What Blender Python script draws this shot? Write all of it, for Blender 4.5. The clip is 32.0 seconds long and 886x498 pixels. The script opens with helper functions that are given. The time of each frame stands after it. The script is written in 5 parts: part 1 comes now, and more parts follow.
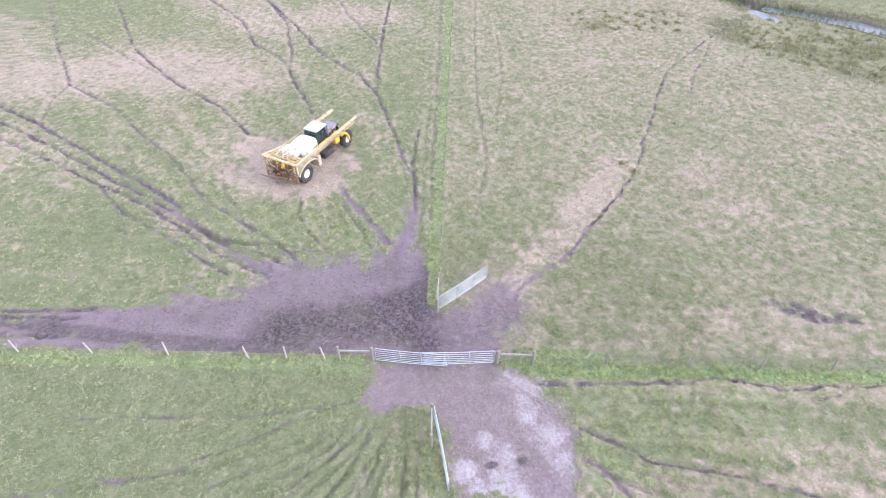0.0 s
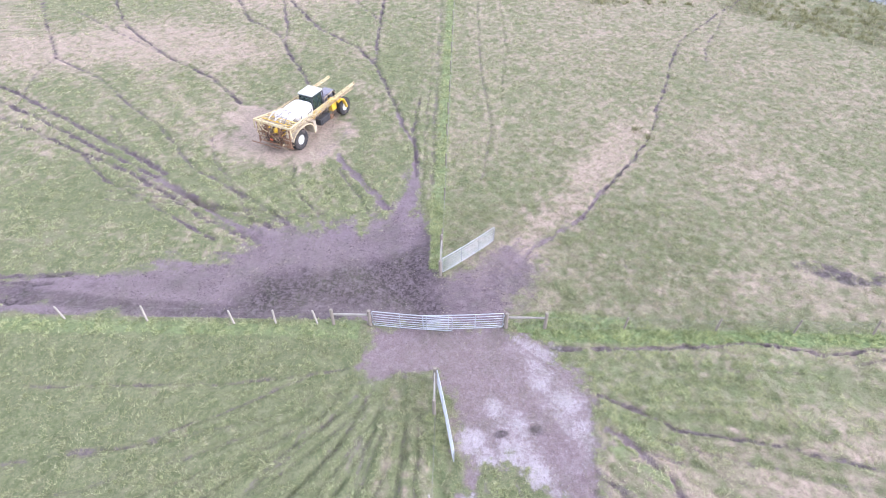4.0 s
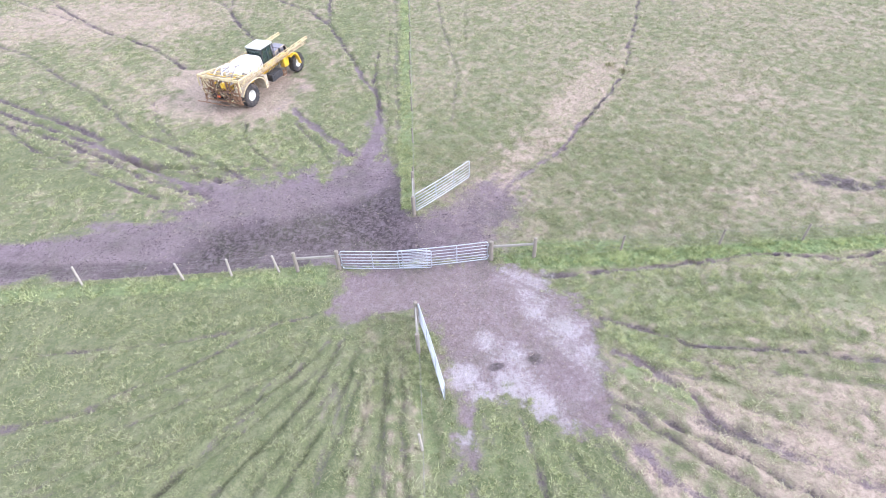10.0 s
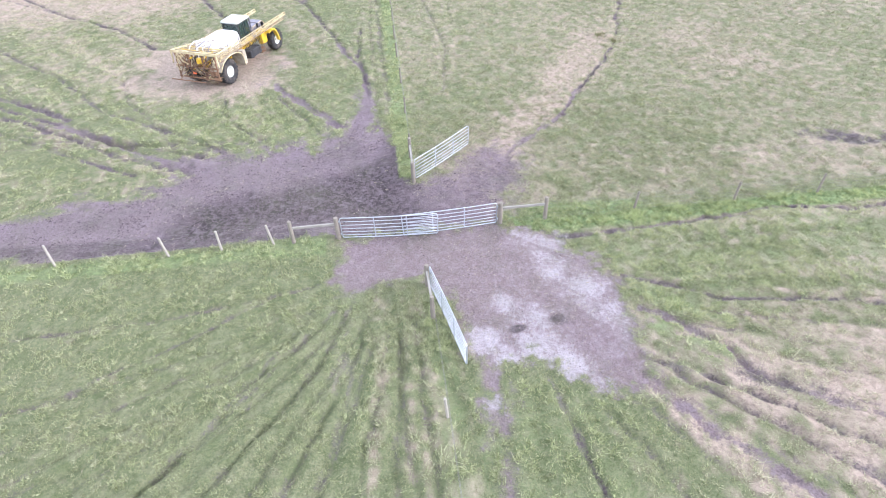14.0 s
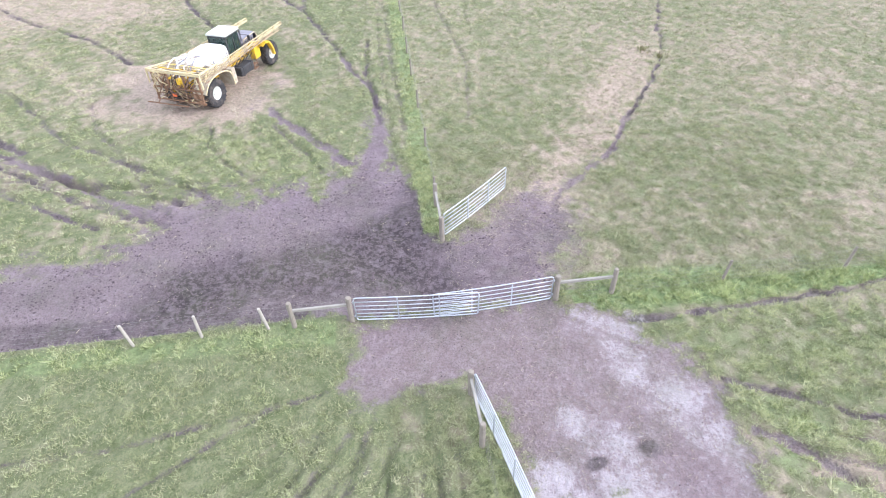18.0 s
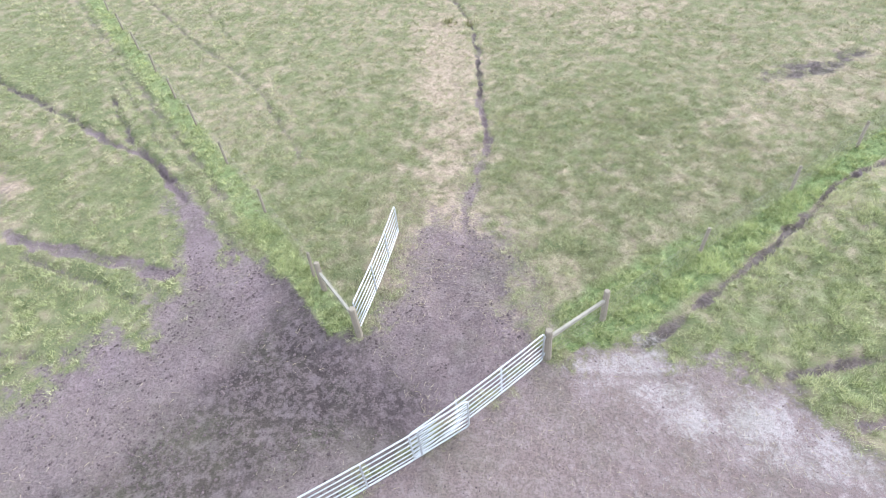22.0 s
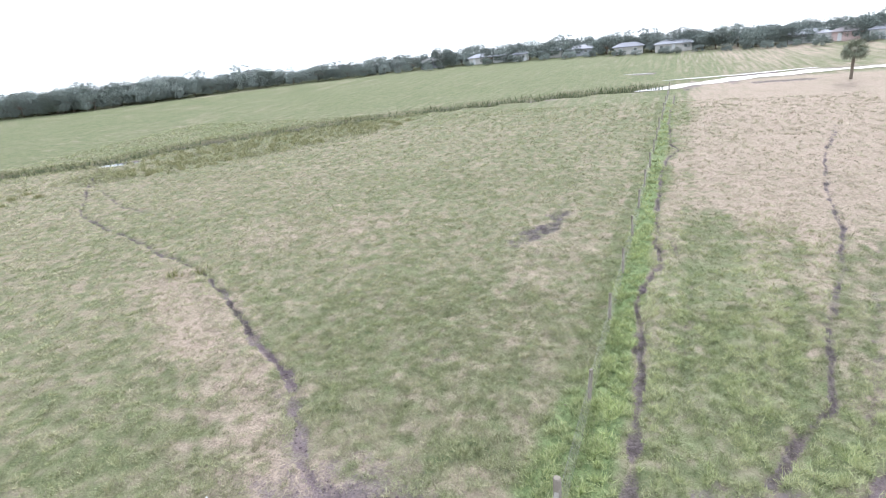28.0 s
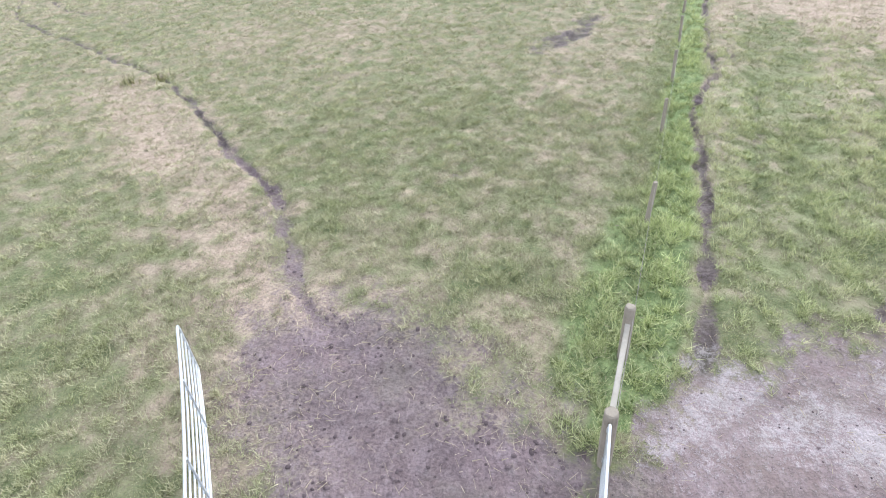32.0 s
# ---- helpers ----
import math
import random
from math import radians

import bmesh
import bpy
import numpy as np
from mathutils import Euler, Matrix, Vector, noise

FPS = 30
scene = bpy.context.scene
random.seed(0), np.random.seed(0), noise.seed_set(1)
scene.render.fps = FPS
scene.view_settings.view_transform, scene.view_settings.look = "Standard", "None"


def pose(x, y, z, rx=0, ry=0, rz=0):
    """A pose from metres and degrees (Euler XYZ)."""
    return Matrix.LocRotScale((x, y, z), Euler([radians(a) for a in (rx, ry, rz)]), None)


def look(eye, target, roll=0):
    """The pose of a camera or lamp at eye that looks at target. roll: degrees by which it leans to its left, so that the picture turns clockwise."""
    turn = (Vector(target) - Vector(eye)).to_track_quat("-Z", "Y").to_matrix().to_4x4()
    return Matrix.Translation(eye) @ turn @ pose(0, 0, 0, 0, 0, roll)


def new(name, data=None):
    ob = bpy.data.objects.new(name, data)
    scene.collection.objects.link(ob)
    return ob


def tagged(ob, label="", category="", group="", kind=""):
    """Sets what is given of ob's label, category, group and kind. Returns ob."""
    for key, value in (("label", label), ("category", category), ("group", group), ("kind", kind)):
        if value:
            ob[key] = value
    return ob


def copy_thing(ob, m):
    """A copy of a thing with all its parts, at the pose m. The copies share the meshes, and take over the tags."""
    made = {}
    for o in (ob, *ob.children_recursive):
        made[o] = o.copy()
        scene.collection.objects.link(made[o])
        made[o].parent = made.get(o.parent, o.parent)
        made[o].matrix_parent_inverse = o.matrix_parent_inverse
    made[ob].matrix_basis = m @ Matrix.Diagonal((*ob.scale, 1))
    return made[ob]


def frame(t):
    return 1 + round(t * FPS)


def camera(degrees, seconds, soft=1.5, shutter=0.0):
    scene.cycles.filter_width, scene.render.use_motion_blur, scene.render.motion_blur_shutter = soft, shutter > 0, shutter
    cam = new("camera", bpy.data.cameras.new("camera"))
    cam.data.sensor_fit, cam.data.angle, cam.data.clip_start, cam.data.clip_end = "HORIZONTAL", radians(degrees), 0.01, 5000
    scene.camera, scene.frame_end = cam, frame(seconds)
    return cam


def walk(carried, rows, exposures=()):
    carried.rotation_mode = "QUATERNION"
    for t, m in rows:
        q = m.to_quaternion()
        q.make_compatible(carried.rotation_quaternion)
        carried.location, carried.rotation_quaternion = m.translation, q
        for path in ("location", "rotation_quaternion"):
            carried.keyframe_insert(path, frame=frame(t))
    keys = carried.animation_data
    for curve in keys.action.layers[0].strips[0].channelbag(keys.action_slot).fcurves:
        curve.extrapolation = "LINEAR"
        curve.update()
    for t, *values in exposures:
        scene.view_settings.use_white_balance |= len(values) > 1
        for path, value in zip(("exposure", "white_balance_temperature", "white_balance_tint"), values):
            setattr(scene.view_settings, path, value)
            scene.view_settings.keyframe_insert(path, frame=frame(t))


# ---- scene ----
import itertools

LENS = 75.68
EXPOSURES = [(0, 0.95, 5530, 21), (9, 1.0, 5540, 18.5), (13, 1.03, 5560, 15.5), (19, 1.02, 5670, 12.5), (24, 1.03, 5860, 4.5), (26, 1.16, 5700, 9), (28.5, 0.74, 5830, 8), (30, 0.71, 5860, 9), (31, 0.79, 5860, 9), (32, 0.9, 5860, 9)]

# seconds, x, y, z, yaw to the left of +y, pitch, roll in degrees
PATH = [
    (0, 1.420, -23.550, 32.750, 2.000, -43.100, -0.300),
    (0.5, 1.442, -23.682, 32.137, 1.997, -42.788, -0.257),
    (1, 1.397, -23.665, 31.521, 1.910, -42.672, -0.241),
    (1.5, 1.379, -23.564, 31.005, 1.986, -42.705, -0.321),
    (2, 1.354, -23.523, 30.385, 1.985, -42.566, -0.400),
    (2.5, 1.268, -23.525, 29.704, 2.058, -42.387, -0.466),
    (3, 1.234, -23.501, 29.168, 2.183, -42.385, -0.610),
    (3.5, 1.269, -23.469, 28.663, 2.237, -42.384, -0.678),
    (5.5, 1.444, -23.246, 26.245, 3.482, -42.003, -0.767),
    (6, 1.432, -23.110, 25.882, 4.392, -42.144, -0.810),
    (6.5, 1.412, -23.289, 25.039, 5.183, -41.681, -0.529),
    (7, 1.380, -23.282, 24.557, 5.729, -41.702, -0.475),
    (7.5, 1.357, -23.260, 24.125, 6.121, -41.722, -0.526),
    (8, 1.359, -23.236, 23.585, 4.859, -41.643, -0.852),
    (8.5, 1.317, -23.251, 23.086, 2.985, -41.587, -1.322),
    (9, 1.335, -23.370, 22.752, 1.091, -41.648, -1.947),
    (9.5, 1.354, -23.636, 22.325, 0.021, -41.438, -2.637),
    (10, 1.096, -23.701, 22.074, -1.218, -41.598, -2.732),
    (10.5, 0.820, -23.841, 21.718, -2.438, -41.592, -2.828),
    (11, 0.597, -23.907, 21.230, -3.164, -41.464, -2.861),
    (11.5, 0.421, -23.935, 20.894, -3.574, -41.527, -2.876),
    (12, 0.256, -24.022, 20.535, -3.773, -41.479, -2.916),
    (12.5, -0.120, -24.043, 20.116, -4.314, -41.433, -2.676),
    (13, -0.431, -24.110, 19.513, -4.647, -41.110, -2.560),
    (13.5, -0.686, -23.928, 19.465, -4.907, -41.296, -2.445),
    (14, -0.855, -23.539, 19.235, -4.916, -41.210, -2.438),
    (14.5, -0.995, -22.897, 19.290, -4.927, -41.491, -2.478),
    (16.5, -1.494, -19.375, 18.577, -5.540, -41.429, -2.052),
    (17, -1.694, -18.405, 18.364, -5.703, -41.404, -1.999),
    (17.5, -1.862, -17.309, 18.109, -5.708, -41.465, -1.964),
    (18, -2.006, -16.142, 17.765, -5.607, -41.414, -2.015),
    (18.5, -2.226, -14.905, 17.385, -5.719, -41.434, -1.950),
    (19, -2.380, -13.739, 17.067, -6.388, -41.451, -2.064),
    (19.5, -2.697, -12.474, 16.684, -9.957, -41.552, -2.657),
    (20, -2.996, -11.313, 16.341, -14.225, -41.729, -3.258),
    (20.5, -3.165, -10.263, 15.998, -17.595, -41.893, -4.001),
    (21, -3.311, -9.295, 15.642, -21.829, -42.106, -4.827),
    (21.5, -3.479, -8.462, 15.372, -26.278, -42.488, -5.759),
    (22, -3.621, -7.716, 14.990, -30.598, -42.726, -6.417),
    (22.5, -3.812, -7.006, 14.555, -35.233, -42.966, -6.883),
    (23, -3.964, -6.342, 14.137, -40.940, -43.279, -7.496),
    (23.5, -4.021, -5.658, 13.857, -46.118, -43.243, -7.787),
    (24, -4.080, -5.064, 13.650, -50.049, -41.195, -7.491),
    (24.5, -4.149, -4.574, 13.375, -53.532, -37.089, -7.009),
    (25, -4.136, -4.167, 13.111, -57.142, -32.651, -6.690),
    (25.5, -4.062, -3.765, 12.766, -60.410, -28.014, -6.364),
    (26, -4.202, -3.355, 12.551, -63.592, -23.442, -5.972),
    (26.5, -4.169, -3.094, 12.364, -65.580, -19.037, -5.607),
    (26.75, -4.148, -3.007, 12.288, -66.038, -17.392, -5.56),
    (27.0, -4.107, -2.905, 12.18, -66.257, -16.749, -5.613),
    (27.25, -4.053, -2.793, 12.048, -66.294, -16.94, -5.732),
    (27.5, -3.993, -2.674, 11.901, -66.204, -17.797, -5.882),
    (27.75, -3.932, -2.553, 11.749, -66.043, -19.153, -6.027),
    (28.0, -3.876, -2.435, 11.6, -65.868, -20.837, -6.132),
    (28.25, -3.832, -2.323, 11.465, -65.734, -22.684, -6.162),
    (28.5, -3.805, -2.222, 11.351, -65.699, -24.25, -5.60),
    (29, -3.752, -1.908, 11.019, -65.807, -28.083, -5.593),
    (29.5, -3.274, -1.640, 10.796, -65.246, -31.905, -6.201),
    (30, -2.943, -1.261, 10.354, -65.306, -33.555, -5.975),
    (30.5, -2.577, -0.918, 9.975, -65.357, -34.398, -5.821),
    (31, -2.225, -0.607, 9.611, -65.473, -35.079, -5.704),
    (31.5, -1.897, -0.352, 9.188, -65.561, -35.708, -5.520),
    (32, -1.657, -0.084, 8.770, -65.823, -36.284, -5.269),
]


def stand(x, y, z, yaw, pitch, roll):
    return Matrix.Translation((x, y, z)) @ Euler((radians(90 + pitch), 0, radians(yaw))).to_matrix().to_4x4() @ pose(0, 0, 0, 0, 0, roll)


cam = camera(LENS, 32.0, soft=1.0)
walk(cam, [(t, stand(*row)) for t, *row in PATH], exposures=EXPOSURES)

# ---------------------------------------------------------------- light
world = bpy.data.worlds.new("world")
scene.world = world
world.use_nodes = True
wn = world.node_tree.nodes
sky = wn.new("ShaderNodeTexSky")
sky.sky_type, sky.sun_disc = "NISHITA", False
sky.sun_elevation, sky.sun_rotation = radians(27), radians(105)
sky.air_density, sky.dust_density, sky.ozone_density = 1.0, 6.0, 1.0
veil = wn.new("ShaderNodeMixRGB")
veil.inputs[0].default_value = 0.8
veil.inputs[2].default_value = (12.6, 12.7, 12.9, 1)
world.node_tree.links.new(sky.outputs[0], veil.inputs[1])
world.node_tree.links.new(veil.outputs[0], wn["Background"].inputs[0])
wn["Background"].inputs[1].default_value = 0.108

sun = new("sun", bpy.data.lights.new("sun", "SUN"))
sun.data.energy, sun.data.angle, sun.data.color = 1.9, radians(11), (1.0, 0.95, 0.88)
sun.matrix_world = look((90, -24, 47.5), (0, 0, 0))


# ---------------------------------------------------------------- materials
def mat(name, rough=0.8, metal=0.0, spec=0.3):
    m = bpy.data.materials.new(name)
    m.use_nodes = True
    b = m.node_tree.nodes["Principled BSDF"]
    b.inputs["Roughness"].default_value = rough
    b.inputs["Metallic"].default_value = metal
    b.inputs["Specular IOR Level"].default_value = spec
    return m, m.node_tree.nodes, m.node_tree.links, b


def noise_node(nd, ln, scale, detail=4, rough=0.6, vec=None):
    n = nd.new("ShaderNodeTexNoise")
    n.inputs["Scale"].default_value, n.inputs["Detail"].default_value, n.inputs["Roughness"].default_value = scale, detail, rough
    if vec is not None:
        ln.new(vec, n.inputs["Vector"])
    return n.outputs["Fac"]


def ramp(nd, ln, fac, lo, hi, a=0.0, b=1.0):
    n = nd.new("ShaderNodeMapRange")
    n.interpolation_type = "SMOOTHSTEP"
    for k, v in zip(("From Min", "From Max", "To Min", "To Max"), (lo, hi, a, b)):
        n.inputs[k].default_value = v
    ln.new(fac, n.inputs["Value"])
    return n.outputs["Result"]


def mix(nd, ln, fac, a, b):
    n = nd.new("ShaderNodeMixRGB")
    for s, v in zip(n.inputs, (fac, a, b)):
        if isinstance(v, (tuple, list)):
            s.default_value = (*v, 1)
        elif isinstance(v, float):
            s.default_value = v
        else:
            ln.new(v, s)
    return n.outputs[0]


def math_node(nd, ln, op, a, b):
    n = nd.new("ShaderNodeMath")
    n.operation = op
    for s, v in zip(n.inputs, (a, b)):
        if isinstance(v, (int, float)):
            s.default_value = v
        else:
            ln.new(v, s)
    return n.outputs[0]


def bump(nd, ln, b, height, strength, distance):
    n = nd.new("ShaderNodeBump")
    n.inputs["Strength"].default_value, n.inputs["Distance"].default_value = strength, distance
    ln.new(height, n.inputs["Height"])
    ln.new(n.outputs[0], b.inputs["Normal"])


def worn(name, base, dirt, rough=0.6, metal=0.0, scale=3.0, amount=0.5, spec=0.3, grain=40.0):
    """A painted or raw surface with dirt in large patches and a fine grain."""
    m, nd, ln, b = mat(name, rough, metal, spec)
    co = nd.new("ShaderNodeTexCoord").outputs["Object"]
    big, fine = noise_node(nd, ln, scale, 5, 0.65, co), noise_node(nd, ln, grain, 3, 0.6, co)
    c = mix(nd, ln, ramp(nd, ln, big, 0.42, 0.72, 0.0, amount), base, dirt)
    c = mix(nd, ln, ramp(nd, ln, fine, 0.4, 0.7, 0.0, 0.25), c, tuple(v * 0.75 for v in base))
    ln.new(c, b.inputs["Base Color"])
    ln.new(ramp(nd, ln, fine, 0.3, 0.7, rough * 0.85, min(1, rough * 1.15)), b.inputs["Roughness"])
    bump(nd, ln, b, fine, 0.15, 0.01)
    return m


WOOD = worn("weathered_wood", (0.25, 0.22, 0.185), (0.14, 0.12, 0.10), 0.85, 0, 2.0, 0.8, 0.2, 25)
WOOD_PALE = worn("pale_wood", (0.40, 0.365, 0.32), (0.25, 0.225, 0.19), 0.85, 0, 2.0, 0.7, 0.2, 25)
RAIL_WOOD = worn("rail_wood", (0.31, 0.29, 0.26), (0.20, 0.185, 0.16), 0.85, 0, 2.0, 0.7, 0.2, 25)
STEEL = worn("galvanised_steel", (0.50, 0.525, 0.57), (0.36, 0.36, 0.38), 0.45, 0.55, 4.0, 0.5, 0.5, 30)
WIRE = worn("wire", (0.26, 0.25, 0.24), (0.16, 0.13, 0.11), 0.55, 0.6, 4.0, 0.6)


def ground_material():
    m, nd, ln, b = mat("pasture_ground", 0.95, 0, 0.12)
    pos = nd.new("ShaderNodeNewGeometry").outputs["Position"]
    sa, sb = nd.new("ShaderNodeVertexColor"), nd.new("ShaderNodeVertexColor")
    sa.layer_name, sb.layer_name = "cover", "soil"
    ra, rb = nd.new("ShaderNodeSeparateColor"), nd.new("ShaderNodeSeparateColor")
    ln.new(sa.outputs[0], ra.inputs[0])
    ln.new(sb.outputs[0], rb.inputs[0])
    mud, dry, chalk = ra.outputs
    lush, reed, wet_shade = rb.outputs
    n1, n2, n3, n4, n5 = (noise_node(nd, ln, s, d, 0.65, pos) for s, d in ((0.12, 5), (0.9, 5), (4.5, 4), (13.0, 4), (2.1, 5)))

    def stirred(mask, *amounts):
        for n, k in zip((n2, n3, n4), amounts):
            mask = math_node(nd, ln, "ADD", mask, math_node(nd, ln, "MULTIPLY", math_node(nd, ln, "SUBTRACT", n, 0.5), k))
        return mask

    grass = mix(nd, ln, ramp(nd, ln, n2, 0.32, 0.7), (0.122, 0.145, 0.07), (0.205, 0.214, 0.12))
    grass = mix(nd, ln, ramp(nd, ln, n5, 0.4, 0.62, 0.0, 0.35), grass, (0.25, 0.235, 0.155))
    grass = mix(nd, ln, ramp(nd, ln, n3, 0.44, 0.66, 0.0, 0.6), grass, (0.075, 0.098, 0.042))
    grass = mix(nd, ln, ramp(nd, ln, n4, 0.46, 0.62, 0.0, 0.5), grass, (0.05, 0.07, 0.03))
    n6 = noise_node(nd, ln, 38.0, 3, 0.7, pos)
    grass = mix(nd, ln, ramp(nd, ln, n6, 0.5, 0.7, 0.0, 0.7), grass, (0.26, 0.265, 0.14))
    dryc = mix(nd, ln, ramp(nd, ln, n3, 0.36, 0.66), (0.45, 0.352, 0.295), (0.29, 0.226, 0.184))
    dryc = mix(nd, ln, ramp(nd, ln, n6, 0.52, 0.72, 0.0, 0.6), dryc, (0.50, 0.435, 0.34))
    dryc = mix(nd, ln, ramp(nd, ln, n4, 0.45, 0.68, 0.0, 0.45), dryc, (0.15, 0.13, 0.085))
    c = mix(nd, ln, ramp(nd, ln, stirred(dry, 0.6, 0.6, 1.1), 0.15, 1.05), grass, dryc)
    c = mix(nd, ln, ramp(nd, ln, stirred(lush, 0.5, 0.4, 0.3), 0.15, 0.9), c, mix(nd, ln, ramp(nd, ln, n3, 0.35, 0.65), (0.115, 0.16, 0.066), (0.22, 0.28, 0.125)))
    c = mix(nd, ln, ramp(nd, ln, stirred(reed, 0.8, 0.4, 0.0), 0.2, 0.8), c, mix(nd, ln, ramp(nd, ln, n5, 0.38, 0.62), (0.19, 0.165, 0.11), (0.09, 0.105, 0.05)))
    soil = mix(nd, ln, ramp(nd, ln, n2, 0.3, 0.7), (0.158, 0.121, 0.138), (0.235, 0.184, 0.211))
    loam = mix(nd, ln, ramp(nd, ln, n5, 0.35, 0.65), (0.182, 0.134, 0.138), (0.238, 0.187, 0.200))
    soil = mix(nd, ln, math_node(nd, ln, "MULTIPLY", sa.outputs["Alpha"], 0.75), soil, loam)
    soil = mix(nd, ln, ramp(nd, ln, n4, 0.44, 0.60, 0.0, 0.55), soil, (0.10, 0.076, 0.082))
    soil = mix(nd, ln, ramp(nd, ln, n6, 0.52, 0.70, 0.0, 0.35), soil, (0.27, 0.218, 0.23))
    soil = mix(nd, ln, ramp(nd, ln, n3, 0.52, 0.72, 0.0, 0.6), soil, (0.29, 0.24, 0.257))
    # dark soil colour: moist mud, and the shade painted into narrow tracks
    damp_dark = mix(nd, ln, ramp(nd, ln, n3, 0.42, 0.58), (0.045, 0.036, 0.040), (0.125, 0.10, 0.11))
    damp_dark = mix(nd, ln, ramp(nd, ln, n4, 0.45, 0.60, 0.0, 0.6), damp_dark, (0.04, 0.032, 0.036))
    damp_dark = mix(nd, ln, ramp(nd, ln, n5, 0.50, 0.66, 0.0, 0.8), damp_dark, (0.16, 0.13, 0.147))
    soil = mix(nd, ln, ramp(nd, ln, stirred(wet_shade, 0.9, 0.5, 0.0), 0.15, 0.85), soil, damp_dark)
    c = mix(nd, ln, ramp(nd, ln, stirred(mud, 0.5, 0.7, 0.9), 0.24, 0.84), c, soil)
    c = mix(nd, ln, ramp(nd, ln, math_node(nd, ln, "ADD", stirred(chalk, 0.8, 1.0, 2.0), math_node(nd, ln, "MULTIPLY", math_node(nd, ln, "SUBTRACT", n6, 0.5), 1.4)), 0.36, 1.15, 0.0, 0.85), c, mix(nd, ln, ramp(nd, ln, n4, 0.3, 0.7), (0.52, 0.48, 0.51), (0.33, 0.295, 0.315)))
    c = mix(nd, ln, ramp(nd, ln, n1, 0.35, 0.7, 0.0, 0.25), c, mix(nd, ln, 0.5, c, (0.28, 0.255, 0.18)))
    n7 = noise_node(nd, ln, 0.38, 4, 0.7, pos)
    c = mix(nd, ln, ramp(nd, ln, n7, 0.45, 0.68, 0.0, 0.35), c, mix(nd, ln, 0.5, c, (0.09, 0.11, 0.05)))
    ln.new(c, b.inputs["Base Color"])
    h = math_node(nd, ln, "ADD", math_node(nd, ln, "MULTIPLY", n3, 0.7), math_node(nd, ln, "MULTIPLY", n4, 0.5))
    bump(nd, ln, b, h, 0.9, 0.2)
    return m


def blade_material():
    m, nd, ln, b = mat("grass_blades", 0.8, 0, 0.2)
    col = nd.new("ShaderNodeVertexColor")
    col.layer_name = "tone"
    isl = nd.new("ShaderNodeNewGeometry").outputs["Random Per Island"]
    ln.new(mix(nd, ln, ramp(nd, ln, isl, 0.45, 1.0, 0.0, 0.6), mix(nd, ln, ramp(nd, ln, isl, 0.0, 0.4, 0.55, 0.0), col.outputs[0], (0.07, 0.085, 0.04)), (0.46, 0.45, 0.28)), b.inputs["Base Color"])
    return m


# ---------------------------------------------------------------- the plan of the ground
rng = np.random.default_rng(7)


def smooth(x, lo, hi):
    t = np.clip((x - lo) / (hi - lo), 0, 1)
    return t * t * (3 - 2 * t)


def value_noise(x, y, size, seed):
    """Smooth lattice noise, 0 to 1."""
    u, v = x / size + seed * 17.3, y / size - seed * 9.1
    i, j = np.floor(u).astype(np.int64), np.floor(v).astype(np.int64)
    fu, fv = u - i, v - j
    fu, fv = fu * fu * (3 - 2 * fu), fv * fv * (3 - 2 * fv)

    def at(a, b):
        h = (a * 374761393 + b * 668265263 + seed * 144269) & 0x7FFFFFFF
        h = ((h ^ (h >> 13)) * 1274126177) & 0x7FFFFFFF
        return ((h ^ (h >> 16)) & 0xFFFF) / 65535.0

    return (at(i, j) * (1 - fu) + at(i + 1, j) * fu) * (1 - fv) + (at(i, j + 1) * (1 - fu) + at(i + 1, j + 1) * fu) * fv


def fractal(x, y, size, seed):
    return sum(value_noise(x, y, size / 2**k, seed + k) * 0.5 ** (k + 1) for k in range(4)) / 0.9375


def band(x, y, pts):
    """For a line of (x, y, radius): the least distance less the radius there."""
    best = np.full(np.shape(x), 1e9)
    for (ax, ay, ar), (bx, by, br) in zip(pts, pts[1:]):
        dx, dy = bx - ax, by - ay
        t = np.clip(((x - ax) * dx + (y - ay) * dy) / (dx * dx + dy * dy + 1e-9), 0, 1)
        best = np.minimum(best, np.hypot(x - ax - t * dx, y - ay - t * dy) - (ar + t * (br - ar)))
    return best


def outline(x, y, pts):
    """Distance to a closed outline, negative inside."""
    best, inside = np.full(np.shape(x), 1e9), np.zeros(np.shape(x), bool)
    for (ax, ay), (bx, by) in zip(pts, pts[1:] + pts[:1]):
        dx, dy = bx - ax, by - ay
        t = np.clip(((x - ax) * dx + (y - ay) * dy) / (dx * dx + dy * dy + 1e-9), 0, 1)
        best = np.minimum(best, np.hypot(x - ax - t * dx, y - ay - t * dy))
        if dy:
            inside ^= ((ay > y) != (by > y)) & (x < ax + (y - ay) * dx / dy)
    return np.where(inside, -best, best)


def rays(x, y, cx, cy, per, seed):
    """Fine streaks that fan out from (cx, cy), 0 to 1."""
    a, r = np.arctan2(y - cy, x - cx), np.hypot(x - cx, y - cy)
    a = a + (value_noise(x, y, 4.0, seed + 3) - 0.5) * 0.05
    return 0.6 * value_noise(a * per, r / 9, 1.0, seed) + 0.4 * value_noise(a * per * 2.3, r / 5, 1.0, seed + 1)


